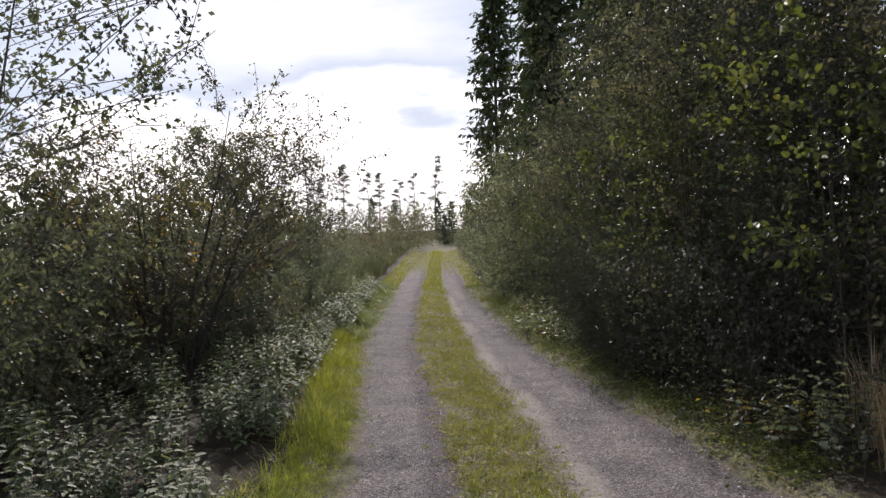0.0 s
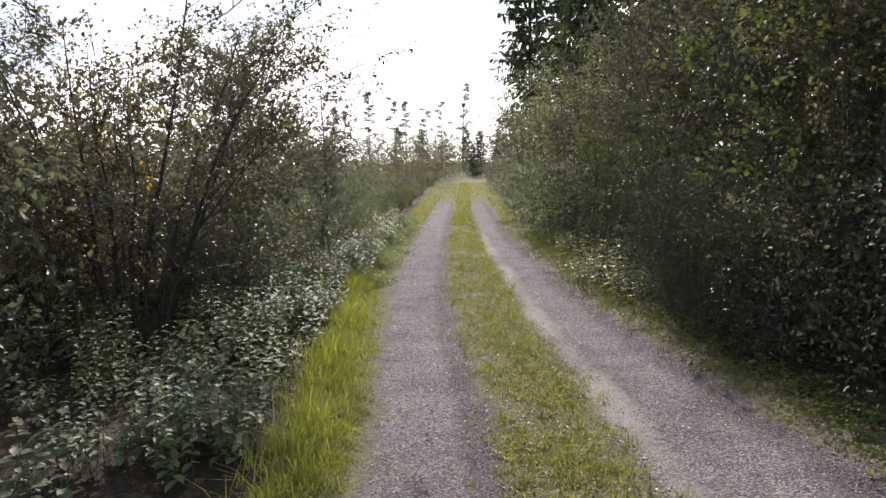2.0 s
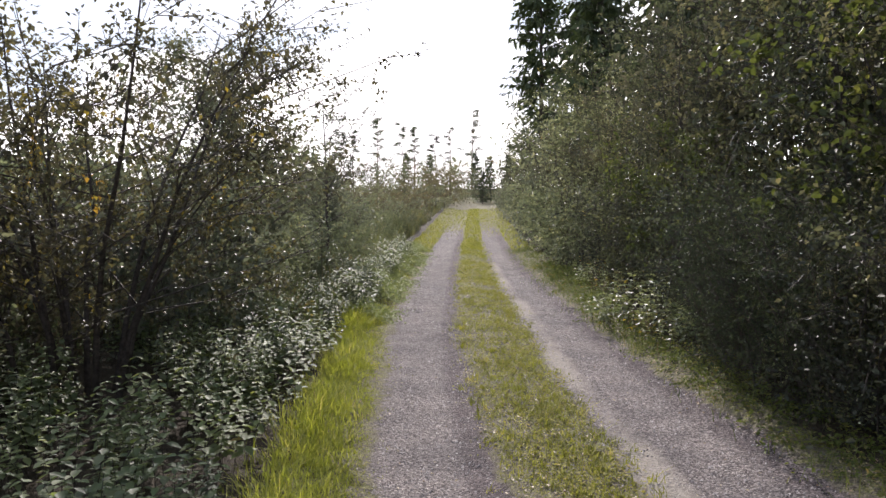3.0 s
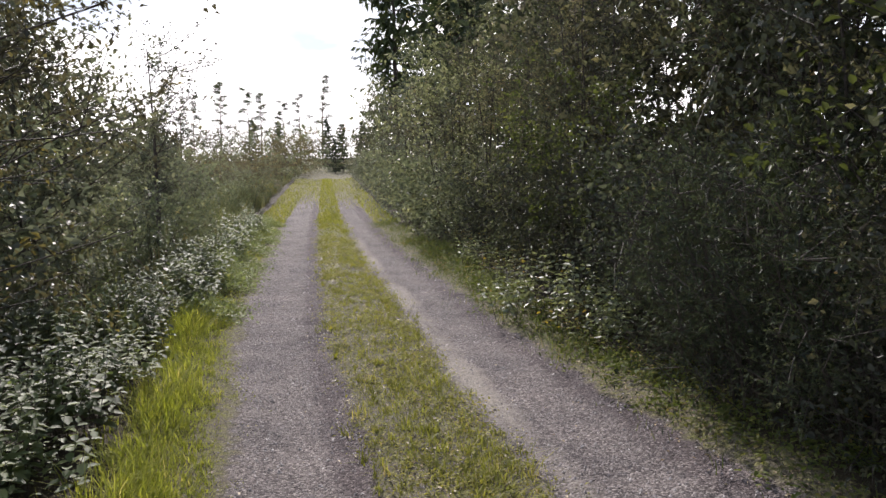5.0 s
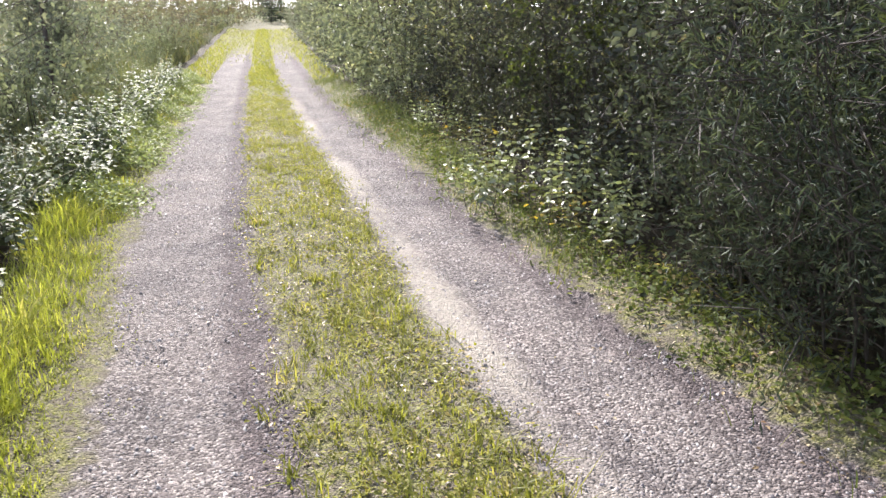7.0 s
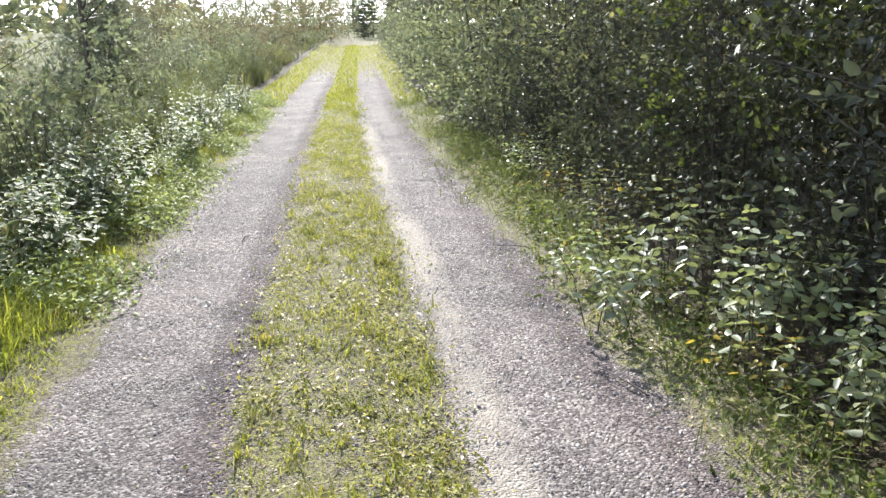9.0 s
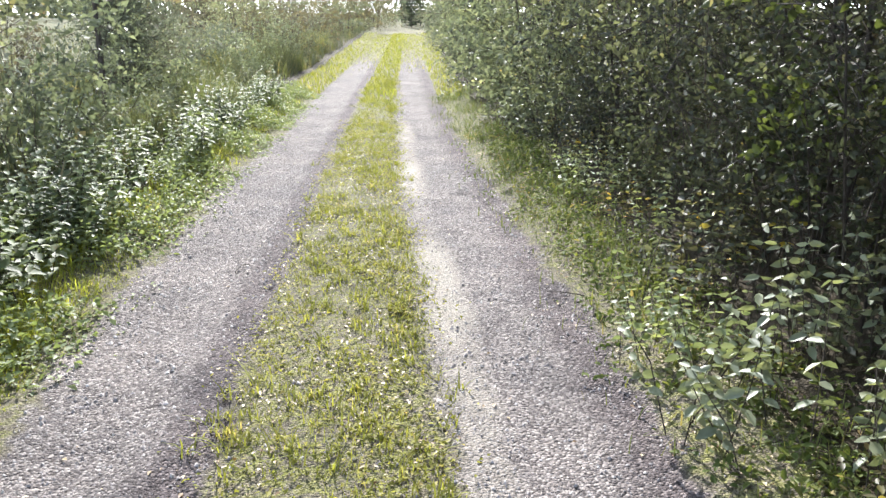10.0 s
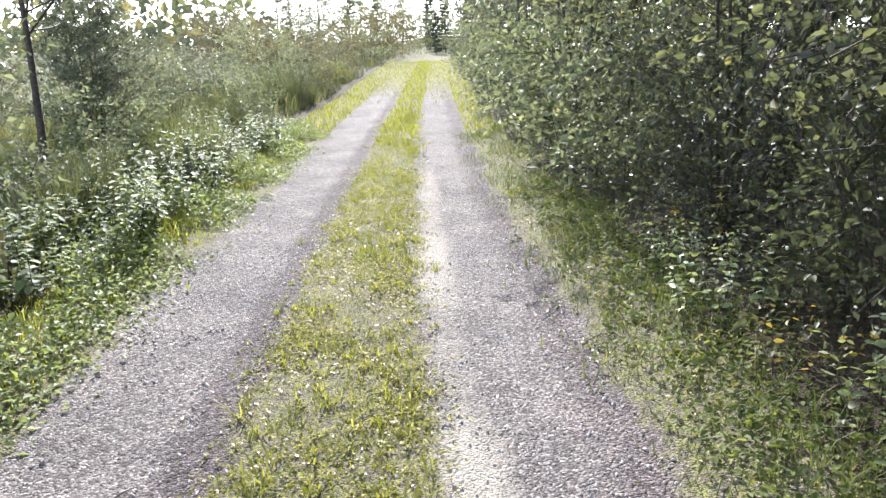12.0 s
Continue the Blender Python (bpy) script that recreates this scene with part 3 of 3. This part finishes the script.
# ---- shrubs and small trees on the sunny side ----
willow = bushy("willow_tree", "slender grey-green willow with loose leafy branches", "tree", "", 5.2, 2.2, 8, 22, 10, 12, 0.055, 0.08, mat=HEDGE_LEAF, lean=0.6, trunk=0.026, skirt=200, inner=0)
put(willow, on_land(-4.5, 5.5, 20))
rowan = bushy("rowan_shrub", "open many-stemmed rowan shrub with yellowing leaves and bare stems", "shrub", "", 3.5, 1.55, 11, 13, 10, 14, 0.052, 0.22, mat=YELLOW_LEAF, lean=0.75, trunk=0.034, skirt=50, inner=0, flat=0.8)
put(rowan, on_land(-3.7, 10.2, 60))
birch = bushy("birch_tree", "young birch with olive-green and yellow leaves in a pointed crown", "tree", "birches", 4.25, 1.85, 4, 42, 9, 12, 0.07, 0.04, True, SILVER_LEAF, lean=0.22, trunk=0.04, spread=0.1)
put(birch, on_land(-4.3, 16.6, 0))
for x, y, s in [(-4.4, 24.5, 0.55)]:
    copy_thing(birch, Matrix()).matrix_basis = on_land(x, y, rng.uniform(0, 360), s)
for x, y, s in [(-6.2, 13.0, 0.75), (-6.3, 7.6, 0.8), (-6.2, 21, 0.65), (-5.0, 26.5, 0.45), (-7.5, 17.5, 0.7)]:
    copy_thing(far_hedge[0] if y > 15 else backing[1], Matrix()).matrix_basis = on_land(x, y, rng.uniform(0, 360), s)
copy_thing(backing[0], Matrix()).matrix_basis = on_land(-5.6, 10.6, 200, 0.6)

for x, y, z in [(-4.4, 7.2, 0.85), (-3.7, 12.4, 1.1), (-4.9, 9.0, 1.3), (-4.2, 14.2, 1.2), (-3.2, 18.4, 0.9), (-5.8, 11.8, 1.4), (-6.4, 16.0, 1.4)]:
    copy_thing(far_low, Matrix()).matrix_basis = on_land(x, y, rng.uniform(0, 360), z)
alder = bushy("alder_tree", "slim dark-trunked alder with sparse leaves", "tree", "", 4.6, 1.2, 1, 26, 7, 8, 0.06, 0.42, lean=0.1, trunk=0.06, spread=0.02, mat=HEDGE_LEAF, inner=0)
put(alder, on_land(-3.8, 21.8, 40))

# russet and green shrubs on the far bank
far_shrubs = [bushy("far_shrub", "russet-brown and green shrub on the far bank", "shrub", "far bank shrubs", 2.6, 1.8, 6, 9, 4, 8, 0.10, 0.03, mat=m, skirt=60, inner=2) for m in (RUSSET_LEAF, SILVER_LEAF)]
spots = []
for x, y, s in [(-4.2, 38, 0.8), (-6.2, 43, 0.95), (-4.0, 48, 0.85), (-8.5, 39, 0.8), (-6.8, 52, 1.0), (-3.6, 58, 1.0), (-10.5, 47, 0.9), (-9.5, 57, 1.1),
                (-3.2, 66, 1.2), (-6.0, 70, 1.3), (-13, 62, 1.1), (-9.5, 74, 1.4), (-16, 75, 1.3), (-4, 82, 1.6), (-11, 88, 1.7),
                (-19, 90, 1.6), (-9, 30, 0.7), (-6.5, 33, 0.6), (-5.2, 29, 0.5), (-15, 38, 0.9), (-2.6, 73, 1.2), (0.2, 78, 1.1), (-5, 62, 1.1), (-1.2, 92, 1.8), (3.5, 70, 1.3), (-7.5, 60, 1.1), (-12, 68, 1.2)]:
    spots.append(on_land(x, y, rng.uniform(0, 360), s, 0.0, 0.8 if y < 62 else 1.0))
copies(far_shrubs, spots)
for x, y, z in [(-4.9, 10.9, 0.62), (-5.1, 13.6, 0.68), (-4.7, 8.5, 0.5), (-6.2, 9.6, 0.62), (-6.6, 12.2, 0.7), (-5.6, 15.6, 0.66)]:
    copy_thing(far_shrubs[0], Matrix()).matrix_basis = on_land(x, y, rng.uniform(0, 360), z)
dark = conifer("small_spruce", "small dark spruce at the end of the track", 5.0, 1.3, 15, group="small spruces")
copies([dark], [on_land(-0.3, 86, 0, 1.0), on_land(1.0, 76, 90, 0.85), on_land(0.3, 74, 30, 0.6), on_land(-5.5, 92, 40, 1.0), on_land(2.2, 62, 10, 0.8), on_land(-8.5, 96, 0, 1.1)])

pines = [pine("pine_tree", "thin lone pine with a sparse flat crown", 11.0, n, "lone pines") for n in (13, 9, 11)]
copies(pines, [on_land(x, y, rng.uniform(0, 360), s) for x, y, s in
               [(-14.6, 116, 1.0), (-0.9, 110, 1.02), (-11.0, 118, 0.92), (-9.0, 113, 0.85), (-4.0, 116, 0.85), (-17.5, 112, 0.8), (-6.3, 120, 0.8), (-21, 122, 0.85)]])

# ---- broom and tall grass clumps ----
def broom_clump():
    n = 600
    ang, rad = rng.uniform(0, 2 * math.pi, n), np.sqrt(rng.uniform(0, 1, n)) * 0.45
    at = np.c_[np.cos(ang) * rad, np.sin(ang) * rad, np.full(n, -0.05)]
    lean = np.c_[np.cos(ang), np.sin(ang), np.zeros(n)] * (0.1 + rad[:, None] * 0.9) * rng.uniform(0.3, 1.2, (n, 1)) + rng.normal(0, 0.22, (n, 3)) * (1, 1, 0)
    me = blades("broom_stalks", at, lean, rng.uniform(0.25, 1.05, n), rng.uniform(0.003, 0.007, n), rng.beta(2, 2, n), BROOM)
    return thing("broom_clump", [("stalks", me, "stuff")], "grey-green broom clump with upright stalks on the verge", "shrub", "broom clumps")


brooms = [broom_clump() for _ in range(2)]
spots = []
for i in range(28):
    y = 20 + 26 * (i / 28) + rng.uniform(-0.6, 0.6)
    x = edge(VERGE_L, y) - rng.uniform(0.5, 3.2)
    spots.append(on_land(x, y, rng.uniform(0, 360), rng.uniform(0.7, 1.15)))
copies(brooms, spots)
for x, y, z in [(-3.3, 22.6, 0.6), (-3.9, 25.6, 0.75), (-3.2, 28.5, 0.65), (-4.4, 31.0, 0.8), (-3.4, 34.0, 0.75), (-5.4, 28.2, 0.8), (-3.5, 38.5, 0.8), (-4.0, 19.6, 0.75), (-2.9, 20.6, 0.4)]:
    copy_thing(far_low, Matrix()).matrix_basis = on_land(x, y, rng.uniform(0, 360), z)


# ---- undergrowth ----
def herb(name, label, group, stems, h, pairs, leaf, mat, spread, flat=0.75, wide=0.5):
    at, along, size, lines = [], [], [], []
    for s in range(stems):
        g, d = rng.uniform(0, 2 * math.pi), math.sqrt(rng.uniform(0, 1)) * spread
        p = np.array([math.cos(g) * d, math.sin(g) * d, -0.03])
        top = p + np.array([rng.normal(0, 0.12), rng.normal(0, 0.12), h * rng.uniform(0.6, 1.1)])
        lines.append(((p, (p + top) / 2 + rng.normal(0, 0.02, 3), top), (0.004, 0.003, 0.0015)))
        for k in range(pairs):
            u = 0.25 + 0.75 * (k + 1) / pairs
            turn = k * 1.57 + rng.uniform(-0.3, 0.3)
            for side in (0, math.pi):
                at.append(p + (top - p) * u)
                along.append((math.cos(turn + side), math.sin(turn + side), rng.uniform(-0.45, 0.2)))
                size.append(leaf * (1.25 - 0.6 * u) * rng.uniform(0.75, 1.2))
    at = np.array(at)
    me = leaves(name + "_leaves", at, np.array(along), np.array(size), np.clip(rng.beta(2, 2.4, len(at)), 0, 1), mat, wide, flat, 0.12, True)
    return thing(name, [("stems", tubes(name + "_stems", lines, BARK, 3), "stuff"), ("foliage", me, "stuff")], label, "plant", group)


NL = "knee-high nettle clump with toothed green leaves beside the track"
nettles = [herb("nettle_clump", NL, "nettle clumps", 9, 0.70, 8, 0.10, NETTLE_LEAF, 0.32, 0.93, 0.66) for _ in range(5)]
spots = []
for i in range(330):
    y = 3.2 + 24 * ((i * 0.618) % 1.0)
    near = 0.25 if y < 15 else -0.1
    x = edge(VERGE_L, y) - near - rng.uniform(0, 1) ** 1.6 * (2.6 if y < 15 else 2.2)
    turn, size = rng.uniform(0, 360), rng.uniform(0.4, 1.0)
    if math.sin(y * 2.3 + 0.5) * math.sin(x * 2.6) < (0.25 if y < 11 else 0.6):
        spots.append(on_land(x, y, turn, size))
for x, y in [(-1.85, 8.5), (-2.25, 9.2), (-1.9, 9.9), (-2.6, 8.7), (-2.2, 7.7), (-1.75, 7.2), (-2.7, 10.2), (-2.1, 10.8)]:
    spots.append(on_land(x, y, rng.uniform(0, 360), rng.uniform(0.7, 1.0)))
copies(nettles, spots)

WL = "low pale green willow sapling with upright oval leaves"
saplings = [herb("willow_sapling", WL, "pale saplings", 12, 0.72, 7, 0.085, PALE_LEAF, 0.32, 0.45) for _ in range(2)]
copies(saplings, [on_land(x, y, rng.uniform(0, 360), s) for x, y, s in
                  [(1.55, 14.0, 0.95), (1.85, 13.5, 1.0), (1.5, 14.6, 0.75), (2.1, 14.4, 1.0), (2.2, 13.0, 0.9), (1.95, 12.6, 0.75), (2.35, 13.7, 1.1)]])
bramble = [herb("bramble_clump", "low bramble clump with green and yellow leaves at the hedge", "bramble clumps", 14, 0.6, 6, 0.075, m, 0.42, 0.55) for m in (PALE_LEAF, HEDGE_LEAF, YELLOW_LEAF)]
spots = [on_land(x, y, rng.uniform(0, 360), s) for x, y, s in [(2.55, 5.6, 1.0), (2.9, 5.2, 1.1), (2.5, 6.2, 0.8), (3.1, 6.0, 1.1)]]
for i in range(44):
    y = 2 + 26 * rng.uniform(0, 1)
    spots.append(on_land(edge(VERGE_R, y) + rng.uniform(0.05, 0.9), y, rng.uniform(0, 360), rng.uniform(0.45, 0.9)))
copies(bramble, spots)


# ---- turf, long grass, litter and stones of the track ----
def spread_y(n, a, b, power):
    return a + (b - a) * rng.uniform(0, 1, n) ** power


def between(lo, hi, n, y):
    a, b = edge(lo, y), edge(hi, y)
    return a + (b - a) * rng.uniform(0, 1, n)


def field(name, label, x, y, h, w, tint, mat, bend):
    at = np.c_[x, y, land(x, y) - 0.01]
    lean = np.c_[rng.normal(0, bend, len(x)), rng.normal(0, bend, len(x)), np.zeros(len(x))]
    tagged(new(name, blades(name, at, lean, h, w, tint, mat)), label, "grass", kind="stuff")


def patchy(x, y, s=1.0):
    return 0.5 + 0.25 * np.sin(x * 5.1 * s + 1.3 * np.sin(y * 2.3 * s)) + 0.25 * np.sin(y * 3.7 * s + 2 * np.sin(x * 3.1 * s))


n = 24000
y = spread_y(n, 4.5, 32, 1.0)
x = between(STRIP_L, STRIP_R, n, y) + rng.normal(0, 0.05, n)
p = patchy(x, y)
mid = 2 * np.abs((x - edge(STRIP_L, y)) / (edge(STRIP_R, y) - edge(STRIP_L, y)) - 0.55)
keep = rng.uniform(0, 1, n) < (0.1 + 1.0 * p) * np.clip(1.5 - mid, 0.12, 1)
x, y, p = x[keep], y[keep], p[keep]
n = len(x)
field("strip_grass", "short yellow-green grass and moss between the wheel ruts", x, y, rng.uniform(0.02, 0.075, n) * (0.6 + 0.8 * p), rng.uniform(0.0015, 0.0035, n), np.clip(rng.beta(2, 2.2, n), 0, 1), GRASS, 0.6)
m = 2600
ty = spread_y(m, 4.5, 31, 1.0)
tx = between(STRIP_L, STRIP_R, m, ty) + rng.normal(0, 0.08, m)
keep = rng.uniform(0, 1, m) < 0.15 + 1.1 * patchy(tx, ty, 0.55)
tx, ty = tx[keep], ty[keep]
m = len(tx)
k = np.repeat(np.arange(m), 12)
n = len(k)
field("grass_tufts", "small bright green grass tufts between the wheel ruts", tx[k] + rng.normal(0, 0.022, n), ty[k] + rng.normal(0, 0.022, n), rng.uniform(0.03, 0.10, n) * rng.uniform(0.3, 1.15, m)[k],
      rng.uniform(0.0022, 0.0045, n), np.clip(rng.beta(2, 2.5, m)[k] + rng.normal(0, 0.1, n), 0, 1), GRASS, 0.9)
n = 20000
y = spread_y(n, 14.5, 28, 1.0)
x = between(VERGE_L, TRACK_L, n, y) + rng.normal(-0.06, 0.12, n)
s = patchy(x, y, 0.8) > 0.22
x, y = x[s], y[s]
n = len(x)
at = np.c_[x, y, land(x, y) + rng.uniform(0.02, 0.26, n) * np.clip((edge(TRACK_L, y) - x) / 0.4, 0.1, 1)]
tagged(new("verge_weeds", leaves("verge_weeds", at, rng.normal(0, 1, (n, 3)) * (1, 1, 0.4), rng.uniform(0.02, 0.06, n), rng.beta(2.4, 1.8, n), WEED_LEAF, 0.6, 0.75)),
       "low leafy green weeds on the sunny verge", "plants", kind="stuff")
n = 40000
y = spread_y(n, 4.5, 24, 1.0)
x = between(STRIP_L, STRIP_R, n, y) + rng.normal(0, 0.09, n)
s = rng.uniform(0, 1, n) < patchy(x, y, 1.2) ** 1.5 * 1.3
x, y = x[s], y[s]
n = len(x)
at = np.c_[x, y, land(x, y) + rng.uniform(0.003, 0.03, n)]
tagged(new("strip_herbs", leaves("strip_herbs", at, rng.normal(0, 1, (n, 3)) * (1, 1, 0.3), rng.uniform(0.012, 0.034, n), rng.beta(2, 2, n), MOSSY, 0.6, 0.8)),
       "low clover and plantain leaves between the wheel ruts", "plants", kind="stuff")

m = 3600
ty = spread_y(m, 3.5, 27, 1.1)
tx = between(VERGE_L, TRACK_L, m, ty) + rng.normal(-0.04, 0.1, m)
keep = rng.uniform(0, 1, m) < np.interp(ty, [14, 16.5], [1.0, 0.4])
k = np.repeat(np.arange(m)[keep], 14)
n = len(k)
x, y, size = tx[k] + rng.normal(0, 0.04, n), ty[k] + rng.normal(0, 0.04, n), rng.uniform(0.45, 1.3, m)[k]
p = patchy(x, y, 0.6)
inward = np.clip((edge(TRACK_L, y) - x) / 0.5, 0.1, 1)
field("verge_grass", "long bright green grass on the sunny verge", x, y, rng.uniform(0.06, 0.24, n) * inward * size * (0.5 + 0.8 * p), rng.uniform(0.0018, 0.004, n), np.clip(rng.beta(2, 2.4, m)[k] + rng.normal(0, 0.1, n), 0, 1), GRASS, 0.75)
n = 20000
y = spread_y(n, 5, 28, 1.0)
x = between(TRACK_R, VERGE_R, n, y) + rng.normal(0, 0.16, n) + 0.06
s = rng.uniform(0, 1, n) < np.interp(y, [8, 11, 14.5, 16], [0.12, 0.2, 0.5, 1.0]) * (0.2 + 1.3 * patchy(x, y, 0.7) ** 1.5)
x, y = x[s], y[s]
n = len(x)
# Grass and herbs on this verge use the colours darkened for shade.
field("shaded_grass", "thin grass and moss on the shaded verge", x, y, rng.uniform(0.02, 0.14, n) * (0.5 + patchy(x, y, 0.9)), rng.uniform(0.002, 0.004, n), np.clip(rng.beta(2, 2, n), 0, 1), SHADED_VERGE, 0.7)
m = 900
ty = spread_y(m, 5, 22, 1.0)
tx = between(TRACK_R, VERGE_R, m, ty) + 0.1 + np.abs(rng.normal(0, 0.22, m)) * np.where(rng.uniform(0, 1, m) < 0.2, -0.6, 1)
k = np.repeat(np.arange(m), 16)
n = len(k)
x, y = tx[k] + rng.normal(0, 0.06, n), ty[k] + rng.normal(0, 0.06, n)
at = np.c_[x, y, land(x, y) + rng.uniform(0.01, 0.10, n) * rng.uniform(0.2, 1.2, m)[k]]
tagged(new("shaded_herbs", leaves("shaded_herbs", at, rng.normal(0, 1, (n, 3)) * (1, 1, 0.35), rng.uniform(0.018, 0.05, n), np.clip(rng.beta(2, 2.5, m)[k] + rng.normal(0, 0.1, n), 0, 1), SHADED_VERGE, 0.6, 0.75, oval=True)),
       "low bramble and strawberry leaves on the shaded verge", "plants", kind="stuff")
n = 11000
y = spread_y(n, 13, 75, 1.4)
x = edge(VERGE_L, y) - 0.3 - rng.uniform(0, 1, n) ** 1.5 * (2 + y * 0.35)
field("heath_grass", "rough olive grass and heath on the bank", x, y, rng.uniform(0.15, 0.6, n), rng.uniform(0.006, 0.02, n), rng.beta(2, 2, n), BROOM, 0.5)
n = 11000
y = spread_y(n, 27, 62, 1.0)
x = np.where(rng.uniform(0, 1, n) < 0.35, between(STRIP_L, STRIP_R, n, y), np.where(rng.uniform(0, 1, n) < 0.6, between(VERGE_L, TRACK_L, n, y), between(TRACK_R, VERGE_R, n, y)))
x = np.where(rng.uniform(0, 1, n) < np.interp(y, [33, 50], [0.0, 0.5]), between(TRACK_L, TRACK_R, n, y), x)
field("far_grass", "grass along the far end of the track", x, y, rng.uniform(0.04, 0.14, n), rng.uniform(0.006, 0.012, n), rng.beta(2, 2, n), GRASS, 0.5)

n = 7500
y = spread_y(n, 3.5, 22, 1.0)
x = np.where(rng.uniform(0, 1, n) < 0.6, between(STRIP_L, STRIP_R, n, y), np.where(rng.uniform(0, 1, n) < 0.8, between(TRACK_R, VERGE_R, n, y), between(TRACK_L, TRACK_R, n, y))) + rng.normal(0, 0.1, n)
s = patchy(x, y, 1.7) > 0.35
x, y = x[s], y[s]
at = np.c_[x, y, land(x, y) + 0.008]
tagged(new("fallen_leaves", leaves("fallen_leaves", at, rng.normal(0, 1, (len(x), 3)) * (1, 1, 0.15), rng.uniform(0.01, 0.032, len(x)), rng.uniform(0, 1, len(x)), LITTER, 0.6, 0.9)),
       "scattered small dry brown and pale fallen leaves", "leaves", kind="stuff")


def stones(n, y0, y1, power, lo, hi, small, big):
    """Loose angular half-buried stones, ridged, squashed and turned."""
    y = spread_y(n, y0, y1, power)
    x = between(lo, hi, n, y) + rng.normal(0, 0.06, n)
    s = small + (big - small) * rng.uniform(0, 1, n) ** 3
    oct_v = np.array([(1, 0, -0.4), (0, 1, -0.4), (-1, 0, -0.4), (0, -1, -0.4), (0.3, 0, 0.65), (-0.3, 0, 0.55)])
    oct_f = np.array([(0, 1, 4), (1, 5, 4), (1, 2, 5), (2, 3, 5), (3, 4, 5), (3, 0, 4)])
    v = oct_v[None] * rng.uniform(0.55, 1.2, (n, 6, 1)) + rng.normal(0, 0.15, (n, 6, 3))
    a = rng.uniform(0, 6.28, n)
    ca, sa = np.cos(a)[:, None], np.sin(a)[:, None]
    vx, vy = v[..., 0] * ca - v[..., 1] * sa, v[..., 0] * sa + v[..., 1] * ca
    v = np.stack([vx, vy, v[..., 2]], -1) * s[:, None, None] + np.c_[x, y, land(x, y) + s * 0.15][:, None]
    f = (np.arange(n)[:, None, None] * 6 + oct_f[None]).reshape(-1, 3)
    return shape("gravel", v.reshape(-1, 3), f, STONE, np.repeat(rng.beta(1.8, 1.8, n), 6))


for lo, hi, n in ((TRACK_L, STRIP_L, 9500), (STRIP_R, TRACK_R, 9500)):
    tagged(new("gravel", stones(n, 4.5, 20, 1.0, lo, hi, 0.004, 0.014)), "loose grey and mauve crushed gravel in the wheel rut", "gravel", kind="stuff")
tagged(new("gravel", stones(3000, 4.0, 20, 1.2, STRIP_L, STRIP_R, 0.004, 0.014)), "loose grey gravel among the grass", "gravel", kind="stuff")


# ---- distance and small things ----
n = 7000
x = rng.uniform(-260, -22, n)
y = 150 + rng.uniform(0, 60, n) - 0.35 * (x + 22)
top = 7 + 3 * np.sin(x * 0.31) + 2 * np.sin(x * 0.83)
at = np.c_[x, y - 60, land(x, y - 60) + rng.uniform(0, 1, n) * top]
tagged(new("far_woods", leaves("far_woods", at, rng.normal(0, 1, (n, 3)), rng.uniform(0.9, 2.2, n), rng.uniform(0, 1, n), HEDGE_LEAF, 0.6, 0.4)),
       "distant dark green woods beyond the clearing", "woods", kind="stuff")


def dry_clump():
    n = 160
    ang = rng.uniform(0, 2 * math.pi, n)
    at = np.c_[np.cos(ang), np.sin(ang), np.zeros(n)] * rng.uniform(0, 0.14, (n, 1))
    lean = np.c_[np.cos(ang), np.sin(ang), np.zeros(n)] * rng.uniform(0.02, 0.45, (n, 1))
    me = blades("dry_stalks", at, lean, rng.uniform(0.35, 0.95, n), rng.uniform(0.002, 0.004, n), rng.uniform(0.3, 1, n), LITTER)
    return thing("dry_grass_clump", [("stalks", me, "stuff")], "dry straw-coloured grass clump beside the hedge", "grass", "dry grass clumps")


copies([dry_clump()], [on_land(x, y, rng.uniform(0, 360), s) for x, y, s in
                       [(3.0, 5.1, 1.0), (3.2, 5.8, 1.1), (2.75, 4.6, 0.8)]])


def twig(x, y, turn, length):
    k = np.linspace(0, 1, 6)
    c, s = math.cos(radians(turn)), math.sin(radians(turn))
    px, py = x + c * k * length - s * 0.012 * np.sin(k * 3), y + s * k * length + c * 0.012 * np.sin(k * 3)
    pts = np.c_[px, py, land(px, py) + 0.006 + 0.02 * np.sin(k * 3)]
    tagged(new("fallen_twig", tubes("fallen_twig", [(pts, 0.005 - 0.003 * k)], BARK, 5)), "thin dry twig lying on the gravel edge", "twig", "fallen twigs")


for x, y, turn, length in [(1.36, 13.2, 115, 0.34), (1.5, 12.2, 40, 0.22), (-0.9, 16.2, 70, 0.18), (1.3, 15.6, 150, 0.25), (1.05, 17.6, 20, 0.2)]:
    twig(x, y, turn, length)
